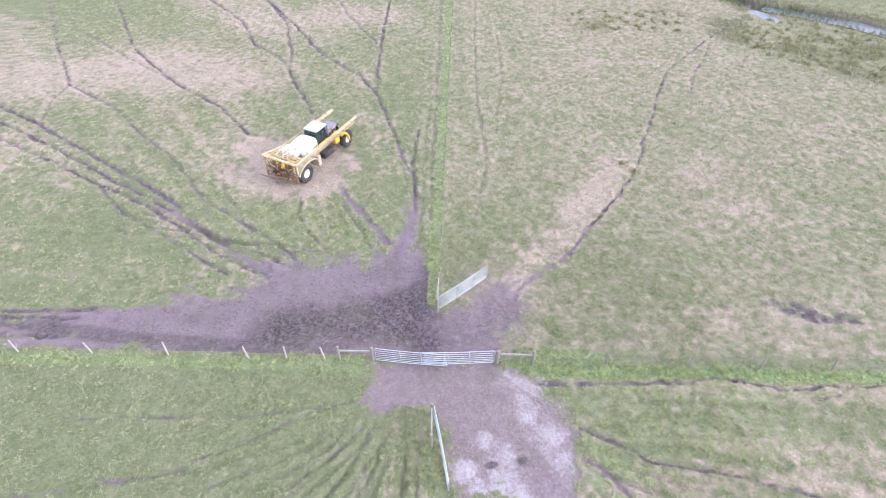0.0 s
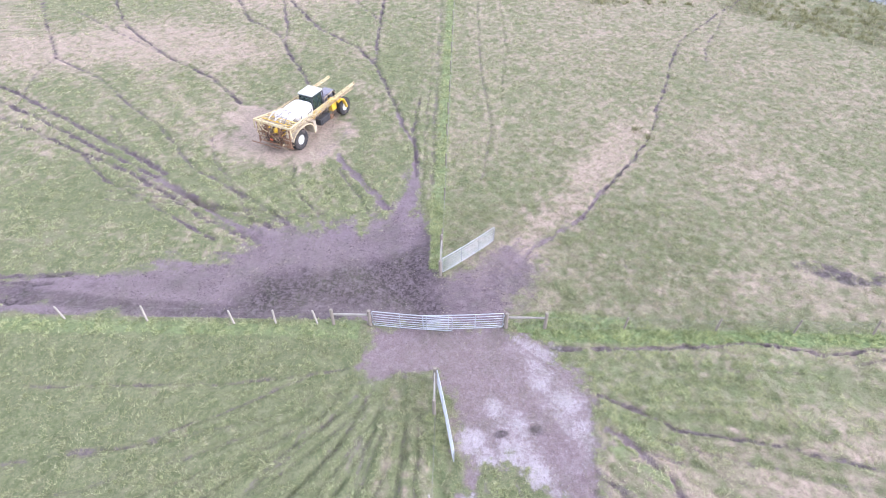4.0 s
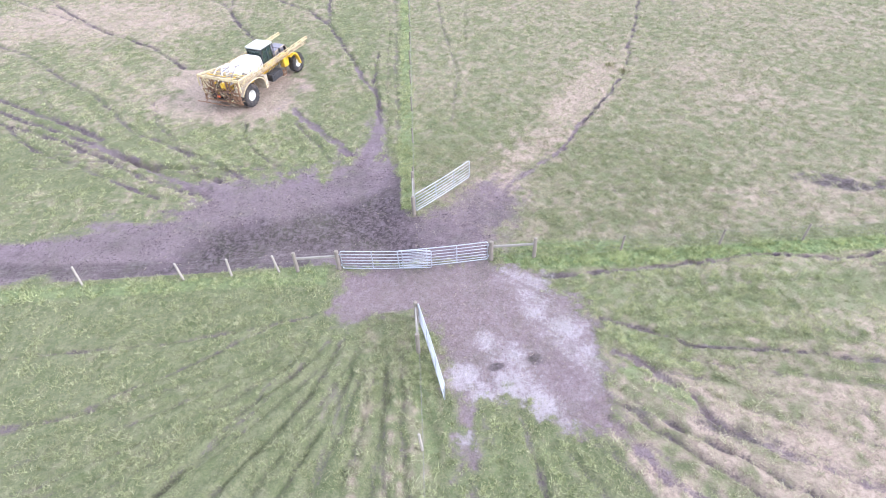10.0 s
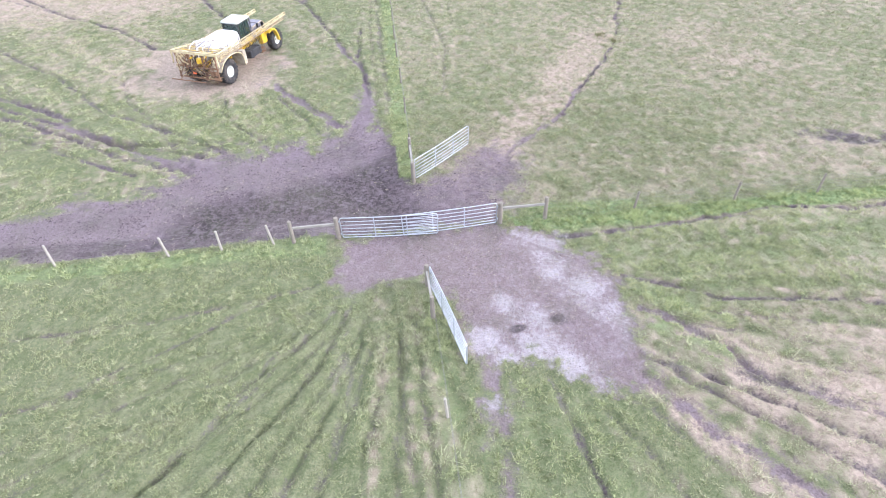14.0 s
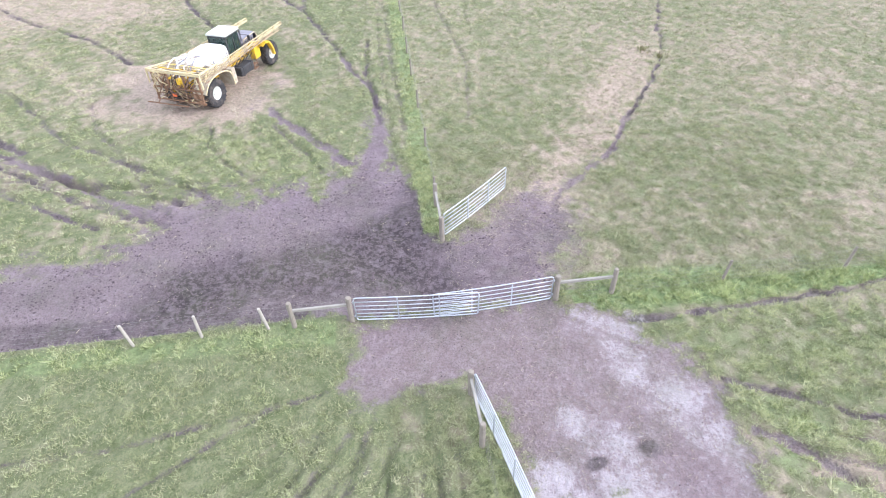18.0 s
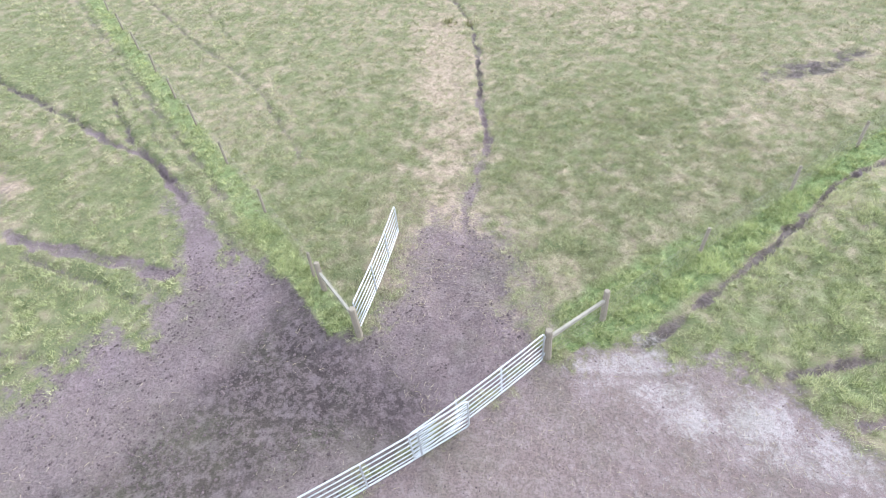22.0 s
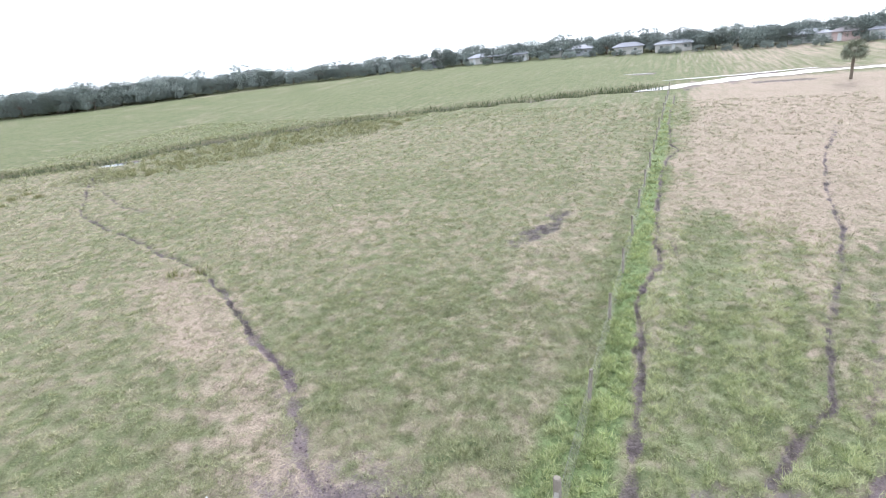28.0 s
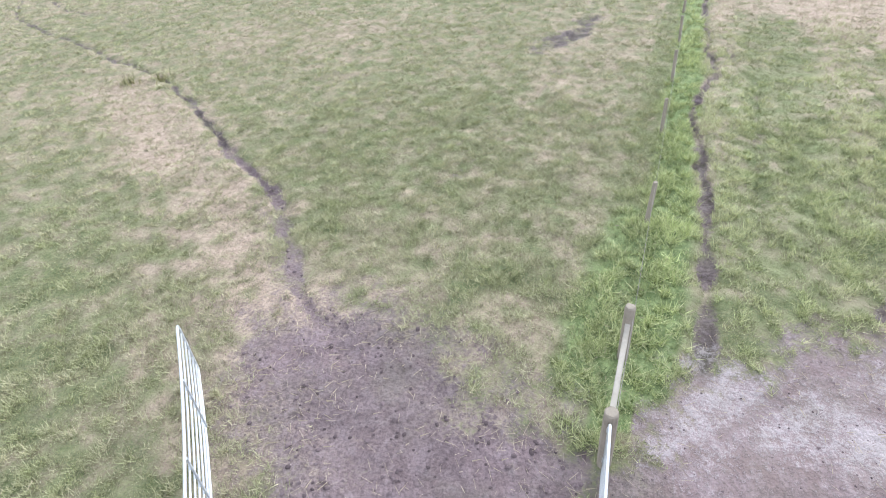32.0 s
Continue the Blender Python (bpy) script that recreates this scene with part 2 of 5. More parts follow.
def combed(x, y):
    """Wheel-combed grass, -1 in a trough to 1 on a ridge, round the three worn fans and along the east fence."""
    s1, s2, s3 = rays(x, y, -1.8, -2.0, 17.0, 401), rays(x, y, 5.2, -5.2, 15.0, 411), rays(x, y, -5.0, 3.0, 16.0, 421)
    r1, r2, r3 = np.hypot(x + 1.8, y + 2.0), np.hypot(x - 5.2, y + 5.2), np.hypot(x + 5, y - 3)
    m1 = smooth(r1, 3.5, 7) * (1 - smooth(r1, 30, 50)) * smooth(-y, 2.0, 4.5) * (1 - smooth(x, 1.2, 2.2)) * (0.45 + 0.55 * smooth(x, -14, -5))
    m2 = smooth(r2, 4.5, 7) * (1 - smooth(r2, 26, 44)) * smooth(-y, 3.0, 6.0) * smooth(x, 1.6, 2.6)
    m3 = smooth(r3, 7, 12) * (1 - smooth(r3, 30, 60)) * smooth(y, 4, 8) * (1 - smooth(x, -4, -1.5)) * 0.75
    s4 = value_noise(x / 14, y, 0.75, 431)
    m4 = 0.6 * smooth(x, 8, 12) * (1 - smooth(x, 50, 80)) * smooth(-y, 0.8, 1.4) * (1 - smooth(-y, 4.5, 6.5))
    return sum(m * np.clip(3.4 * (v - 0.5), -1, 1) for v, m in ((s1, m1), (s2, m2), (s3, m3), (s4, m4)))


HOLLOW = [(25.0, 6.0, 0.3), (26.8, 5.4, 0.65), (28.6, 4.7, 0.65), (31.4, 4.3, 0.35)]
MUD = [
    [(-60, 1.2, 0.9), (-33, 2.0, 1.0), (-25, 2.8, 1.2)],
    [(2.1, -12.0, 0.3), (1.8, -15.5, 0.25), (1.9, -20, 0.3)],
    HOLLOW,
    [(11.8, -10.9, 0.15), (13.8, -12.1, 0.1)],
    [(-12, 1.2, 0.9), (-30, 0.9, 0.5)],
]
# bare ground south and north-west of the gates
PAD = [(-4.3, 0.2), (-4.8, -2.2), (-5.1, -3.4), (-3.9, -4.5), (-1.9, -4.2), (-0.2, -3.4), (0.7, -5.0), (1.2, -7.4), (1.6, -9.5), (1.6, -12.7), (2.5, -12.7), (2.7, -10.9), (3.1, -9.4), (3.9, -8.9),
       (5.0, -9.7), (6.0, -11.0), (6.8, -11.5), (8.3, -11.3), (9.0, -10.4), (8.9, -9.3), (9.3, -7.0), (9.4, -5.3), (8.9, -3.8), (7.9, -2.9), (7.2, -2.0), (7.0, -1.2), (5.4, -0.7), (4.3, 0.2)]
CHURNED = [(-25.7, 1.2), (-27.1, 4.0), (-23.7, 4.4), (-20.6, 5.6), (-17.1, 6.2), (-15.8, 8.0), (-13.6, 9.8), (-9.6, 9.9), (-6.3, 10.5), (-5.3, 11.9), (-3.4, 13.8), (-2.95, 17.4), (-2.5, 17.4), (-2.1, 13.2),
           (-0.8, 8.1), (-0.4, 4.6), (4.2, 3.6), (4.3, 0.2), (-4.3, 0.2), (-12.0, 0.6)]
STOOD = [(-0.3, 4.2), (2.2, 5.9), (4.4, 8.2), (6.0, 8.4), (7.2, 6.8), (7.0, 4.6), (6.2, 2.8), (5.0, 1.2), (3.6, 0.5), (0.5, 0.6)]
SODDEN = [(-0.4, 9.0), (-2.4, 8.0), (-4.5, 6.6), (-7.2, 5.2), (-10.0, 5.2), (-12.6, 3.6), (-13.2, 1.4), (-6, 0.6), (3.0, 1.0), (-0.2, 3.0)]
BALD = [(-20.6, 28.0), (-21.0, 25.0), (-20.4, 21.0), (-18.6, 19.2), (-15.8, 17.9), (-12.5, 18.2), (-9.6, 18.8), (-8.8, 21.0), (-8.8, 25.0), (-11.0, 27.5), (-16.0, 27.0)]
TRAMPLED = [
    [(3, 3, 3.0), (7, 5.0, 3.6), (10, 5.5, 2.0)],
    [(4.6, 6.4, 2.2), (7.6, 10.6, 1.4), (10.8, 14.6, 1.3), (14.4, 19.6, 1.0), (17.2, 24.6, 0.9)],
    [(8, 3, 2.5), (20, 4, 1.2), (27, 5, 1.0)],
    [(-8.4, 31.0, 0.6), (-7.4, 27.4, 0.7), (-6.8, 25.6, 0.4)],
    [(-20.5, 22.5, 0.6), (-23, 24, 0.3)],
    [(-4.5, 25.0, 0.9), (-6.2, 20.5, 0.8)],
    [(-6.6, 19.6, 0.5), (-6.2, 19.0, 0.5)],
    [(-9.0, 33.0, 0.8), (-7.8, 31.8, 0.8)],
    [(23.6, 23.0, 1.2), (24.8, 22.2, 1.0)],
    [(26.0, 17.8, 1.3), (27.4, 17.2, 1.2)],
    [(6.0, 7.8, 0.7), (8.9, 11.3, 0.9), (11.6, 16.0, 0.7), (15.6, 22.3, 0.4)],
]
SERE = [
    [(-22, 40, 2.5), (-31, 44, 5), (-41, 45, 6), (-52, 40, 6), (-70, 56, 8)],
    [(-36, 18.5, 2.5), (-46, 24, 3.5), (-60, 31, 4)],
    [(-9, 62, 4), (-27, 60, 5), (-40, 70, 6), (-50, 90, 9)],
]
THIN_MUD = [
    [(6.0, 7.5, 1.0), (8.4, 9.4, 0.7), (10.2, 10.9, 0.4)],
    [(-11, 19.6, 0.5), (-9.6, 23, 0.6), (-9.2, 26, 0.4)],
]
# half width, depth, soil showing, line
TRACKS = [
    (0.4, 0.06, 0.75, [(5.0, 5.4), (6.6, 7.4), (8.9, 9.3), (10.7, 11.0), (11.9, 12.8)]),
    (0.36, 0.1, 0.95, [(10.9, 11.3), (11.9, 12.8), (13.2, 14.9)]),
    (0.22, 0.09, 0.95, [(13.2, 14.9), (15.0, 17.7), (16.7, 19.8), (18.2, 22.0), (19.4, 24.6), (20.5, 28.0), (22.6, 33.0), (24.4, 37.8), (27.4, 45.0), (33.0, 52.0), (40.4, 60.5)]),
    (0.16, 0.08, 0.7, [(40.4, 60.5), (35, 53), (30, 43), (27, 34)]),
    (0.5, 0.12, 1.0, [(-13, 8.2), (-15.2, 9.2), (-18.3, 11.5), (-21.5, 13.6), (-24.8, 15.9)]),
    (0.24, 0.14, 0.9, [(-24.8, 15.9), (-31.9, 20.4), (-38.8, 24.6), (-50.1, 31.0), (-75, 45)]),
    (0.24, 0.14, 0.9, [(-24.0, 16.4), (-31.0, 21.3), (-38.2, 25.9), (-49.5, 33.0), (-74, 48)]),
    (0.22, 0.12, 0.8, [(-13.8, 7.8), (-20.5, 11.8), (-27, 16.4), (-34, 20.2), (-41, 24.1), (-52, 29.6)]),
    (0.2, 0.12, 0.7, [(-17, 8.2), (-22.5, 11.4), (-29, 15.4), (-33, 19.5)]),
    (0.2, 0.12, 0.7, [(-12.5, 10.5), (-16.5, 13.6), (-22, 17.2), (-28.4, 24.9), (-31.5, 27.5), (-38.7, 34.6), (-46.4, 39.6)]),
    (0.2, 0.12, 0.8, [(-46.4, 39.6), (-55.4, 53.2), (-64.5, 68.4), (-80, 92)]),
    (0.15, 0.1, 0.6, [(-46.4, 39.6), (-46.5, 35.5), (-44.5, 28.0)]),
    (0.2, 0.12, 0.8, [(-21.3, 29.0), (-26.3, 34.9), (-33.6, 40.3), (-42.7, 49.8), (-54.0, 68.7), (-70, 95)]),
    (0.15, 0.1, 0.6, [(-33.6, 40.3), (-42.0, 47.0), (-56, 58)]),
    (0.22, 0.13, 0.8, [(-15.2, 33.5), (-18.0, 39.3), (-21.9, 47.0), (-27.1, 52.1), (-31.0, 60.0), (-39.1, 69.1), (-52, 88)]),
    (0.2, 0.13, 0.8, [(-20.4, 44.5), (-22.0, 52.0), (-24.5, 60), (-30.0, 69.4), (-38, 90)]),
    (0.24, 0.14, 0.9, [(-8.6, 38.2), (-10.9, 42.5), (-17.1, 48.8), (-23.2, 59.2), (-30.0, 69.4)]),
    (0.2, 0.12, 0.8, [(-5.2, 28), (-7.2, 34.2), (-8.6, 38.2), (-9.3, 47.3), (-9.8, 58.6), (-10.1, 70.0), (-11, 95)]),
    (0.16, 0.1, 0.6, [(-9.8, 52), (-15.5, 62), (-22, 78)]),
    (0.32, 0.13, 0.9, [(-2.6, 16.5), (-2.8, 21.3), (-4.4, 25.2), (-5.2, 28)]),
    (0.22, 0.13, 0.7, [(-2.7, 19.0), (-3.2, 24.0), (-3.0, 30.0)]),
    (0.2, 0.07, 0.45, [(-1.0, 15.5), (-1.25, 23.3), (-1.6, 41.3), (-1.9, 70.3), (-2.2, 110)]),
    (0.16, 0.07, 0.4, [(-1.9, 12), (-2.1, 24), (-2.2, 41)]),
    (0.2, 0.12, 0.6, [(-6.0, 11.5), (-7.0, 13.5), (-8.6, 15.8), (-9.2, 17.6)]),
    (0.2, 0.12, 0.6, [(-9.5, 10.8), (-11.5, 13.0), (-12.8, 15.5), (-13.3, 18)]),
    (0.2, 0.12, 0.5, [(-15, 10.2), (-17.5, 14.5), (-20.5, 18.5), (-22.0, 22.0)]),
    (0.2, 0.1, 0.5, [(-13.5, 9.6), (-20, 12.5), (-30, 21), (-34, 27)]),
    (0.6, 0.12, 1.0, [(-4.4, 12.0), (-6.2, 14.4), (-8.4, 17.4), (-9.6, 19.6)]),
    (0.5, 0.07, 0.9, [(8.2, -10.6), (10.1, -13.4), (12.2, -16.1), (14.5, -19)]),
    # wheel lines that run west from the churned ground
    (0.26, 0.06, 0.9, [(-70, 0.9), (-40, 1.1), (-27, 1.6)]),
    (0.26, 0.06, 0.9, [(-70, 2.4), (-40, 2.6), (-27, 3.3)]),
    (0.26, 0.08, 0.9, [(-60, 3.4), (-36, 3.3), (-26, 4.2)]),
    # south of the gate
    (0.2, 0.12, 0.44, [(-3.7, -5.0), (-4.8, -8.2), (-6.7, -10.7), (-9.0, -13.6), (-13, -19)]),
    (0.2, 0.12, 0.44, [(-2.6, -5.4), (-3.8, -10.1), (-4.8, -14.2), (-6.2, -20)]),
    (0.2, 0.12, 0.44, [(-4.2, -5.0), (-5.6, -6.8), (-8.3, -10.0), (-11.1, -13.1), (-16, -19)]),
    (0.2, 0.12, 0.44, [(-1.6, -6.0), (-1.5, -10.4), (-1.3, -14.6), (-1.0, -22)]),
    (0.2, 0.12, 0.44, [(-0.9, -6.2), (-0.7, -10.4), (-0.4, -15), (0, -22)]),
    (0.2, 0.1, 0.45, [(-3.0, -6.0), (-4.6, -10.5), (-6.0, -14.5), (-8.5, -20)]),
    (0.2, 0.1, 0.45, [(-5.4, -5.5), (-7.4, -8.2), (-9.8, -11.5), (-13, -15.5)]),
    (0.2, 0.12, 0.6, [(-7.6, -4.0), (-11.4, -6.3), (-15.5, -8.5), (-17.7, -8.9), (-24, -10.2)]),
    (0.2, 0.12, 0.6, [(-5.5, -3.4), (-7.5, -3.8), (-11.9, -4.6), (-16.9, -4.9), (-24, -5.2)]),
    (0.2, 0.1, 0.35, [(-8, -8), (-13, -11.5), (-20, -14)]),
    (0.2, 0.09, 0.9, [(9.3, -4.8), (10.7, -5.5), (13.2, -6.9), (15.2, -7.1), (18.3, -7.5), (21.5, -8.4), (24.5, -9.3), (29.0, -10.0), (36.5, -10.7), (47.0, -12.5), (58, -15.2)]),
    (0.3, 0.13, 0.9, [(9.4, -6.9), (10.8, -8.1), (12.1, -9.3), (12.5, -10.8), (14.2, -12.2), (17.0, -13.8), (24, -17)]),
    (0.22, 0.12, 0.7, [(8.3, -9.5), (11.0, -11.0), (14.0, -13.4), (18, -16.6)]),
    (0.2, 0.1, 0.6, [(9.5, -10.5), (12.5, -13.5), (16, -17.5)]),
    (0.2, 0.1, 0.6, [(4.2, -10), (5.0, -13.5), (5.6, -19)]),
    (0.2, 0.1, 0.5, [(6.2, -11.8), (7.6, -15.0), (9.5, -20)]),
    (0.28, 0.08, 0.95, [(6.6, -1.5), (9.0, -1.6), (13.0, -1.45), (18.8, -1.0)]),
    (0.2, 0.08, 0.9, [(18.8, -1.0), (21.5, -1.2), (23.3, -1.7), (26.0, -1.2), (33, -1.0), (41.3, -0.9), (45, -1.0), (48.8, -2.0), (52, -1.2), (62.5, -0.8), (85, -0.9)]),
    (0.14, 0.08, 0.6, [(28.0, -0.9), (26.6, -1.9), (24.6, -2.3)]),
    (0.16, 0.07, 0.4, [(12.5, -2.7), (20, -2.9), (27, -3.2)]),
    (0.4, 0.05, 0.34, [(13, 5.5), (22, 4.6), (34, 5.0), (50, 5.4), (70, 5.6), (86, 6)]),
    (0.2, 0.08, 0.5, [(3.0, 16), (4.2, 25), (3.4, 36), (3.2, 52), (3.5, 72)]),
    (0.18, 0.08, 0.4, [(5.2, 30), (6.5, 44), (6.2, 60)]),
]
# worn wheel lines that fan out from the gates
for k in range(11):
    a = radians(203 + 6.2 * k + random.uniform(-1.5, 1.5))
    c, d = math.cos(a), math.sin(a)
    o = (-3.6 + 0.22 * k, -4.4 - 0.1 * k)
    TRACKS.append((0.2, 0.12, 0.4, [(o[0] + c * q, o[1] + d * q + 0.006 * q * q * (k < 5)) for q in (1.5 + 0.3 * (k % 3), 6, 11, 22)]))
for k in range(9):
    a = radians(-62 + 6.0 * k + random.uniform(-1, 1))
    c, d = math.cos(a), math.sin(a)
    TRACKS.append((0.2, 0.07, 0.5, [(6.6 + 0.25 * k + c * q, -9.6 + 0.35 * k + d * q) for q in (2.5, 6, 11, 20)]))
for k in range(6):
    a = radians(150 + 5 * k)
    TRACKS.append((0.18, 0.12, 0.6, [(-13 + k * 0.9 + math.cos(a) * q, 8.6 + 0.5 * k + math.sin(a) * q) for q in (1, 6, 11, 15 + k)]))
LIME = [(5.2, -1.1, 1.1), (6.6, -1.5, 0.7), (6.4, -2.7, 1.0), (7.4, -5.4, 1.2), (4.9, -6.7, 1.1), (2.0, -7.9, 0.8), (4.3, -8.3, 1.0), (5.6, -9.4, 1.1),
        (6.7, -10.6, 0.9), (7.5, -9.3, 0.8), (1.9, -11.0, 0.6), (2.9, -8.9, 0.7), (6.0, -4.2, 0.9), (8.2, -6.8, 0.7), (7.1, -1.7, 0.6),
        (1.7, -13.0, 0.5), (-3.9, -4.4, 0.5), (3.4, -5.6, 0.8)]
POOLS = [[(45.0, 65.6, 0.3), (46.6, 63.2, 1.0), (47.8, 61.4, 0.4)], [(48.0, 68.0, 0.9), (58.6, 62.0, 1.2), (69.5, 50.5, 1.0), (76, 42, 0.6)],
         [(86.5, 17.5, 0.4), (88.0, 16.0, 0.5), (88.9, 14.0, 0.3)]]
RIVER = [(91.0, 5.0, 0.5), (93.0, 1.0, 1.6), (97.0, -5.0, 2.0), (101.5, -11.0, 1.9), (105.0, -20.0, 2.1), (105.0, -30, 2.0), (104, -50, 2.3), (106, -90, 2.4)]
RIVER_ARM = [(118.4, 9.4, 0.1), (118.0, 7.0, 0.5), (117.4, 3.8, 0.2)]
RIVER_BRAID = [(103.5, 1.5, 0.2), (104.5, -3.0, 0.5), (105.0, -8.0, 0.7), (107, -14, 0.6), (110, -22, 0.4)]
BANK = [(91.0, -2.5, 0.3), (93.0, -9.0, 0.5), (94.2, -15.0, 0.5), (93.0, -22, 0.5), (92.0, -32, 0.5), (91, -60, 0.5)]
DITCH = [(20, 104, 1.3), (38.5, 79, 1.3), (46.6, 68.0, 1.4), (58.2, 61.6, 1.9), (69.2, 50.0, 1.8), (81.5, 34.4, 1.4), (90.0, 16.8, 1.2), (94.0, 8, 1.1), (96, 1.5, 1.0)]


def plan(x, y):
    """Mud, dry grass, lime, lush grass, reeds, wetness with painted rut shade, and height at each place."""
    n1, n2, n3 = fractal(x, y, 9.0, 3), fractal(x, y, 2.6, 11), fractal(x, y, 28.0, 23)
    wob = (n2 - 0.5) * 1.8
    mud = np.zeros_like(x)
    soft = (value_noise(x, y, 1.1, 5) - 0.5) * 1.6
    for line in MUD:
        worn_through = 0.6 + 0.4 * smooth(value_noise(x, y, 0.45, 77), 0.35, 0.6) if line is HOLLOW else 1.0
        mud = np.maximum(mud, (1 - smooth(band(x, y, line) + (wob + soft) * 0.6, -0.9, 1.0)) * worn_through)
    comb = combed(x, y)
    fan = (rays(x, y, -5.0, 3.0, 13.0, 441) - 0.5) * 3.0 * (y > 0) + (rays(x, y, 2.5, -3.0, 9.0, 451) - 0.5) * 1.6 * (y < 0)
    ragged = (n2 - 0.5) * 1.6 + (value_noise(x, y, 0.7, 7) - 0.5) * 1.0
    faint = smooth(y, 2.5, 6.0) * smooth(-x, 1.0, 5.0)
    for shape in (PAD, CHURNED):
        mud = np.maximum(mud, 1 - smooth(outline(x, y, shape) - 0.35 * (shape is CHURNED) + (ragged + fan + (value_noise(x, y, 0.3, 9) - 0.5) * 1.4) * (0.6 if shape is PAD else 0.35 + 0.65 * faint), *((-1.3, 1.0) if shape is PAD else (-0.9 - 2.6 * faint, 0.5 + 1.4 * faint))))
    mud = np.maximum(mud, 0.9 * (1 - smooth(outline(x, y, STOOD) + ragged * 1.1, -2.0, 1.9)))
    for line in THIN_MUD:
        mud = np.maximum(mud, 0.56 * (1 - smooth(band(x, y, line) + wob, -1.2, 1.4)))
    mud *= 1 - ((y > -0.35) & (y < 0.35) & ((x < -4.6) | (x > 4.6)))
    mud *= 1 - smooth(0.75 - np.abs(x + 0.1), -0.25, 0.3) * (y > 5.2)
    mud *= 1 - smooth(0.55 - np.abs(x - 0.15), -0.25, 0.3) * (y < -5.2)
    tramp = np.zeros_like(x)
    for k, line in enumerate(TRAMPLED):
        tramp = np.maximum(tramp, (0.35, 0.95, 0.3, 1.0, 0.8, 0.8, 1.2, 0.9, 0.7, 0.7, 1.5)[k] * (1 - smooth(band(x, y, line) + wob * 1.6, -2.0, 2.2)))
    tramp = np.maximum(tramp, 2.1 * (1 - smooth(outline(x, y, BALD) - 0.4 + wob * 2.6 + ragged * 1.0, -2.2, 1.6)))
    z = (n1 - 0.5) * 0.10 * smooth(np.hypot(x, y), 6, 30) + (n2 - 0.5) * 0.05
    wx, wy = x + (n2 - 0.5) * 0.5 + (value_noise(x, y, 0.9, 41) - 0.5) * 0.2, y + (n1 - 0.5) * 0.6 + (value_noise(x, y, 0.9, 47) - 0.5) * 0.2
    rim, trod = np.zeros_like(x), np.zeros_like(x)
    patchy = value_noise(x, y, 0.55, 301)
    broken = 0.62 + 0.38 * smooth(0.5 * value_noise(x, y, 1.7, 303) + 0.5 * value_noise(x, y, 0.45, 305), 0.3, 0.6)
    open_turf = 1 - smooth(mud, 0.25, 0.7) * (y < 8) * (x > -6)
    for half, deep, bare, line in TRACKS:
        far = np.hypot(np.mean([p[0] for p in line]), np.mean([p[1] for p in line]))
        half = half * 0.5
        d = band(wx, wy, [(*p, half) for p in line])
        d = d + (patchy - 0.5) * (0.3 if half > 0.1 else 0.16) - 0.09 * float(smooth(far, 16, 36)) * (line[0][0] < 0)
        core = (1 - smooth(d, -0.07, 0.14 + far * 0.0005)) * broken
        mud = np.maximum(mud, bare * core * (0.85 + 0.4 * n2))
        trod = np.maximum(trod, bare * core * open_turf * (1.0 if half < 0.12 else 0.9 if half < 0.15 else 0.4))
        z = z - deep * (1 - smooth(d, -half, 0.16)) + 0.03 * np.exp(-(((d - 0.32) / 0.18) ** 2))
        rim = np.maximum(rim, np.exp(-(((d - 0.38) / 0.25) ** 2)))
    lime = np.zeros_like(x)
    for cx, cy, r in LIME:
        lime = np.maximum(lime, (1 - smooth(np.hypot(x - cx, y - cy) + wob, r * 0.2, r * 1.9)) * 0.8)
    lime = np.maximum(lime, 0.46 * (1 - smooth(band(x, y, [(6.4, -2.6, 2.0), (6.2, -6.3, 3.3), (5.2, -9.3, 2.4)]) + wob, -1.2, 1.8)))
    lime = lime * (0.62 + 0.62 * smooth(rays(x, y, 1.0, 1.5, 10.0, 461), 0.25, 0.7))
    spot = np.maximum(1 - smooth(np.hypot(x - 3.7, (y + 7.35) * 1.6) + wob * 0.5 + ragged * 0.25, 0.05, 0.5), 0.7 * (1 - smooth(np.hypot(x - 5.6, y + 7.0) + wob * 0.6 + ragged * 0.3, 0.05, 0.5)))
    lime *= smooth(mud, 0.2, 0.6) * (1 - spot) * np.where(y > -0.5, 0.8, 1.0) * (1 - 0.2 * smooth(y, -6.0, -3.0))
    lush = np.maximum(smooth(0.72 - np.abs(y + 0.5) + (n2 - 0.5) * 0.5, -0.3, 0.4) * (np.abs(x) > 5) * np.where(x > 0, 1.0, 0.6) * (1 - 0.3 * smooth(x, 22, 45) - 0.45 * smooth(x, 60, 92)), smooth(0.7 - np.abs(x + 0.4), -0.3, 0.4) * (y > 4.8) * 0.6)
    lush = np.maximum(lush, 0.4 * smooth(0.7 - np.abs(x - 0.25), -0.3, 0.4) * (y < -4.8))
    lush = np.maximum(lush, 0.3 * smooth(1 - band(x, y, [(-20, 15, 3), (-9, 12, 3)]), -3, 2) * n1 * 1.4)
    lush = np.maximum(lush, 0.35 * smooth(n1, 0.5, 0.75) * (x < 0) * (y < 0) + 0.34 * (x > 6) * (y < -0.3) * smooth(x, 6, 9) * (1 - smooth(x, 22, 34)) * (1 - smooth(-y, 5, 11)) * (0.55 + 0.9 * n2))
    lush = np.maximum(lush, 0.6 * (1 - smooth(np.minimum(band(x, y, [(9.9, -5.9, 0.5), (12.8, -8.3, 0.4)]), band(x, y, [(9.9, -8.0, 0.5), (12.0, -9.9, 0.4)])) + wob * 0.6, -0.3, 0.9)))
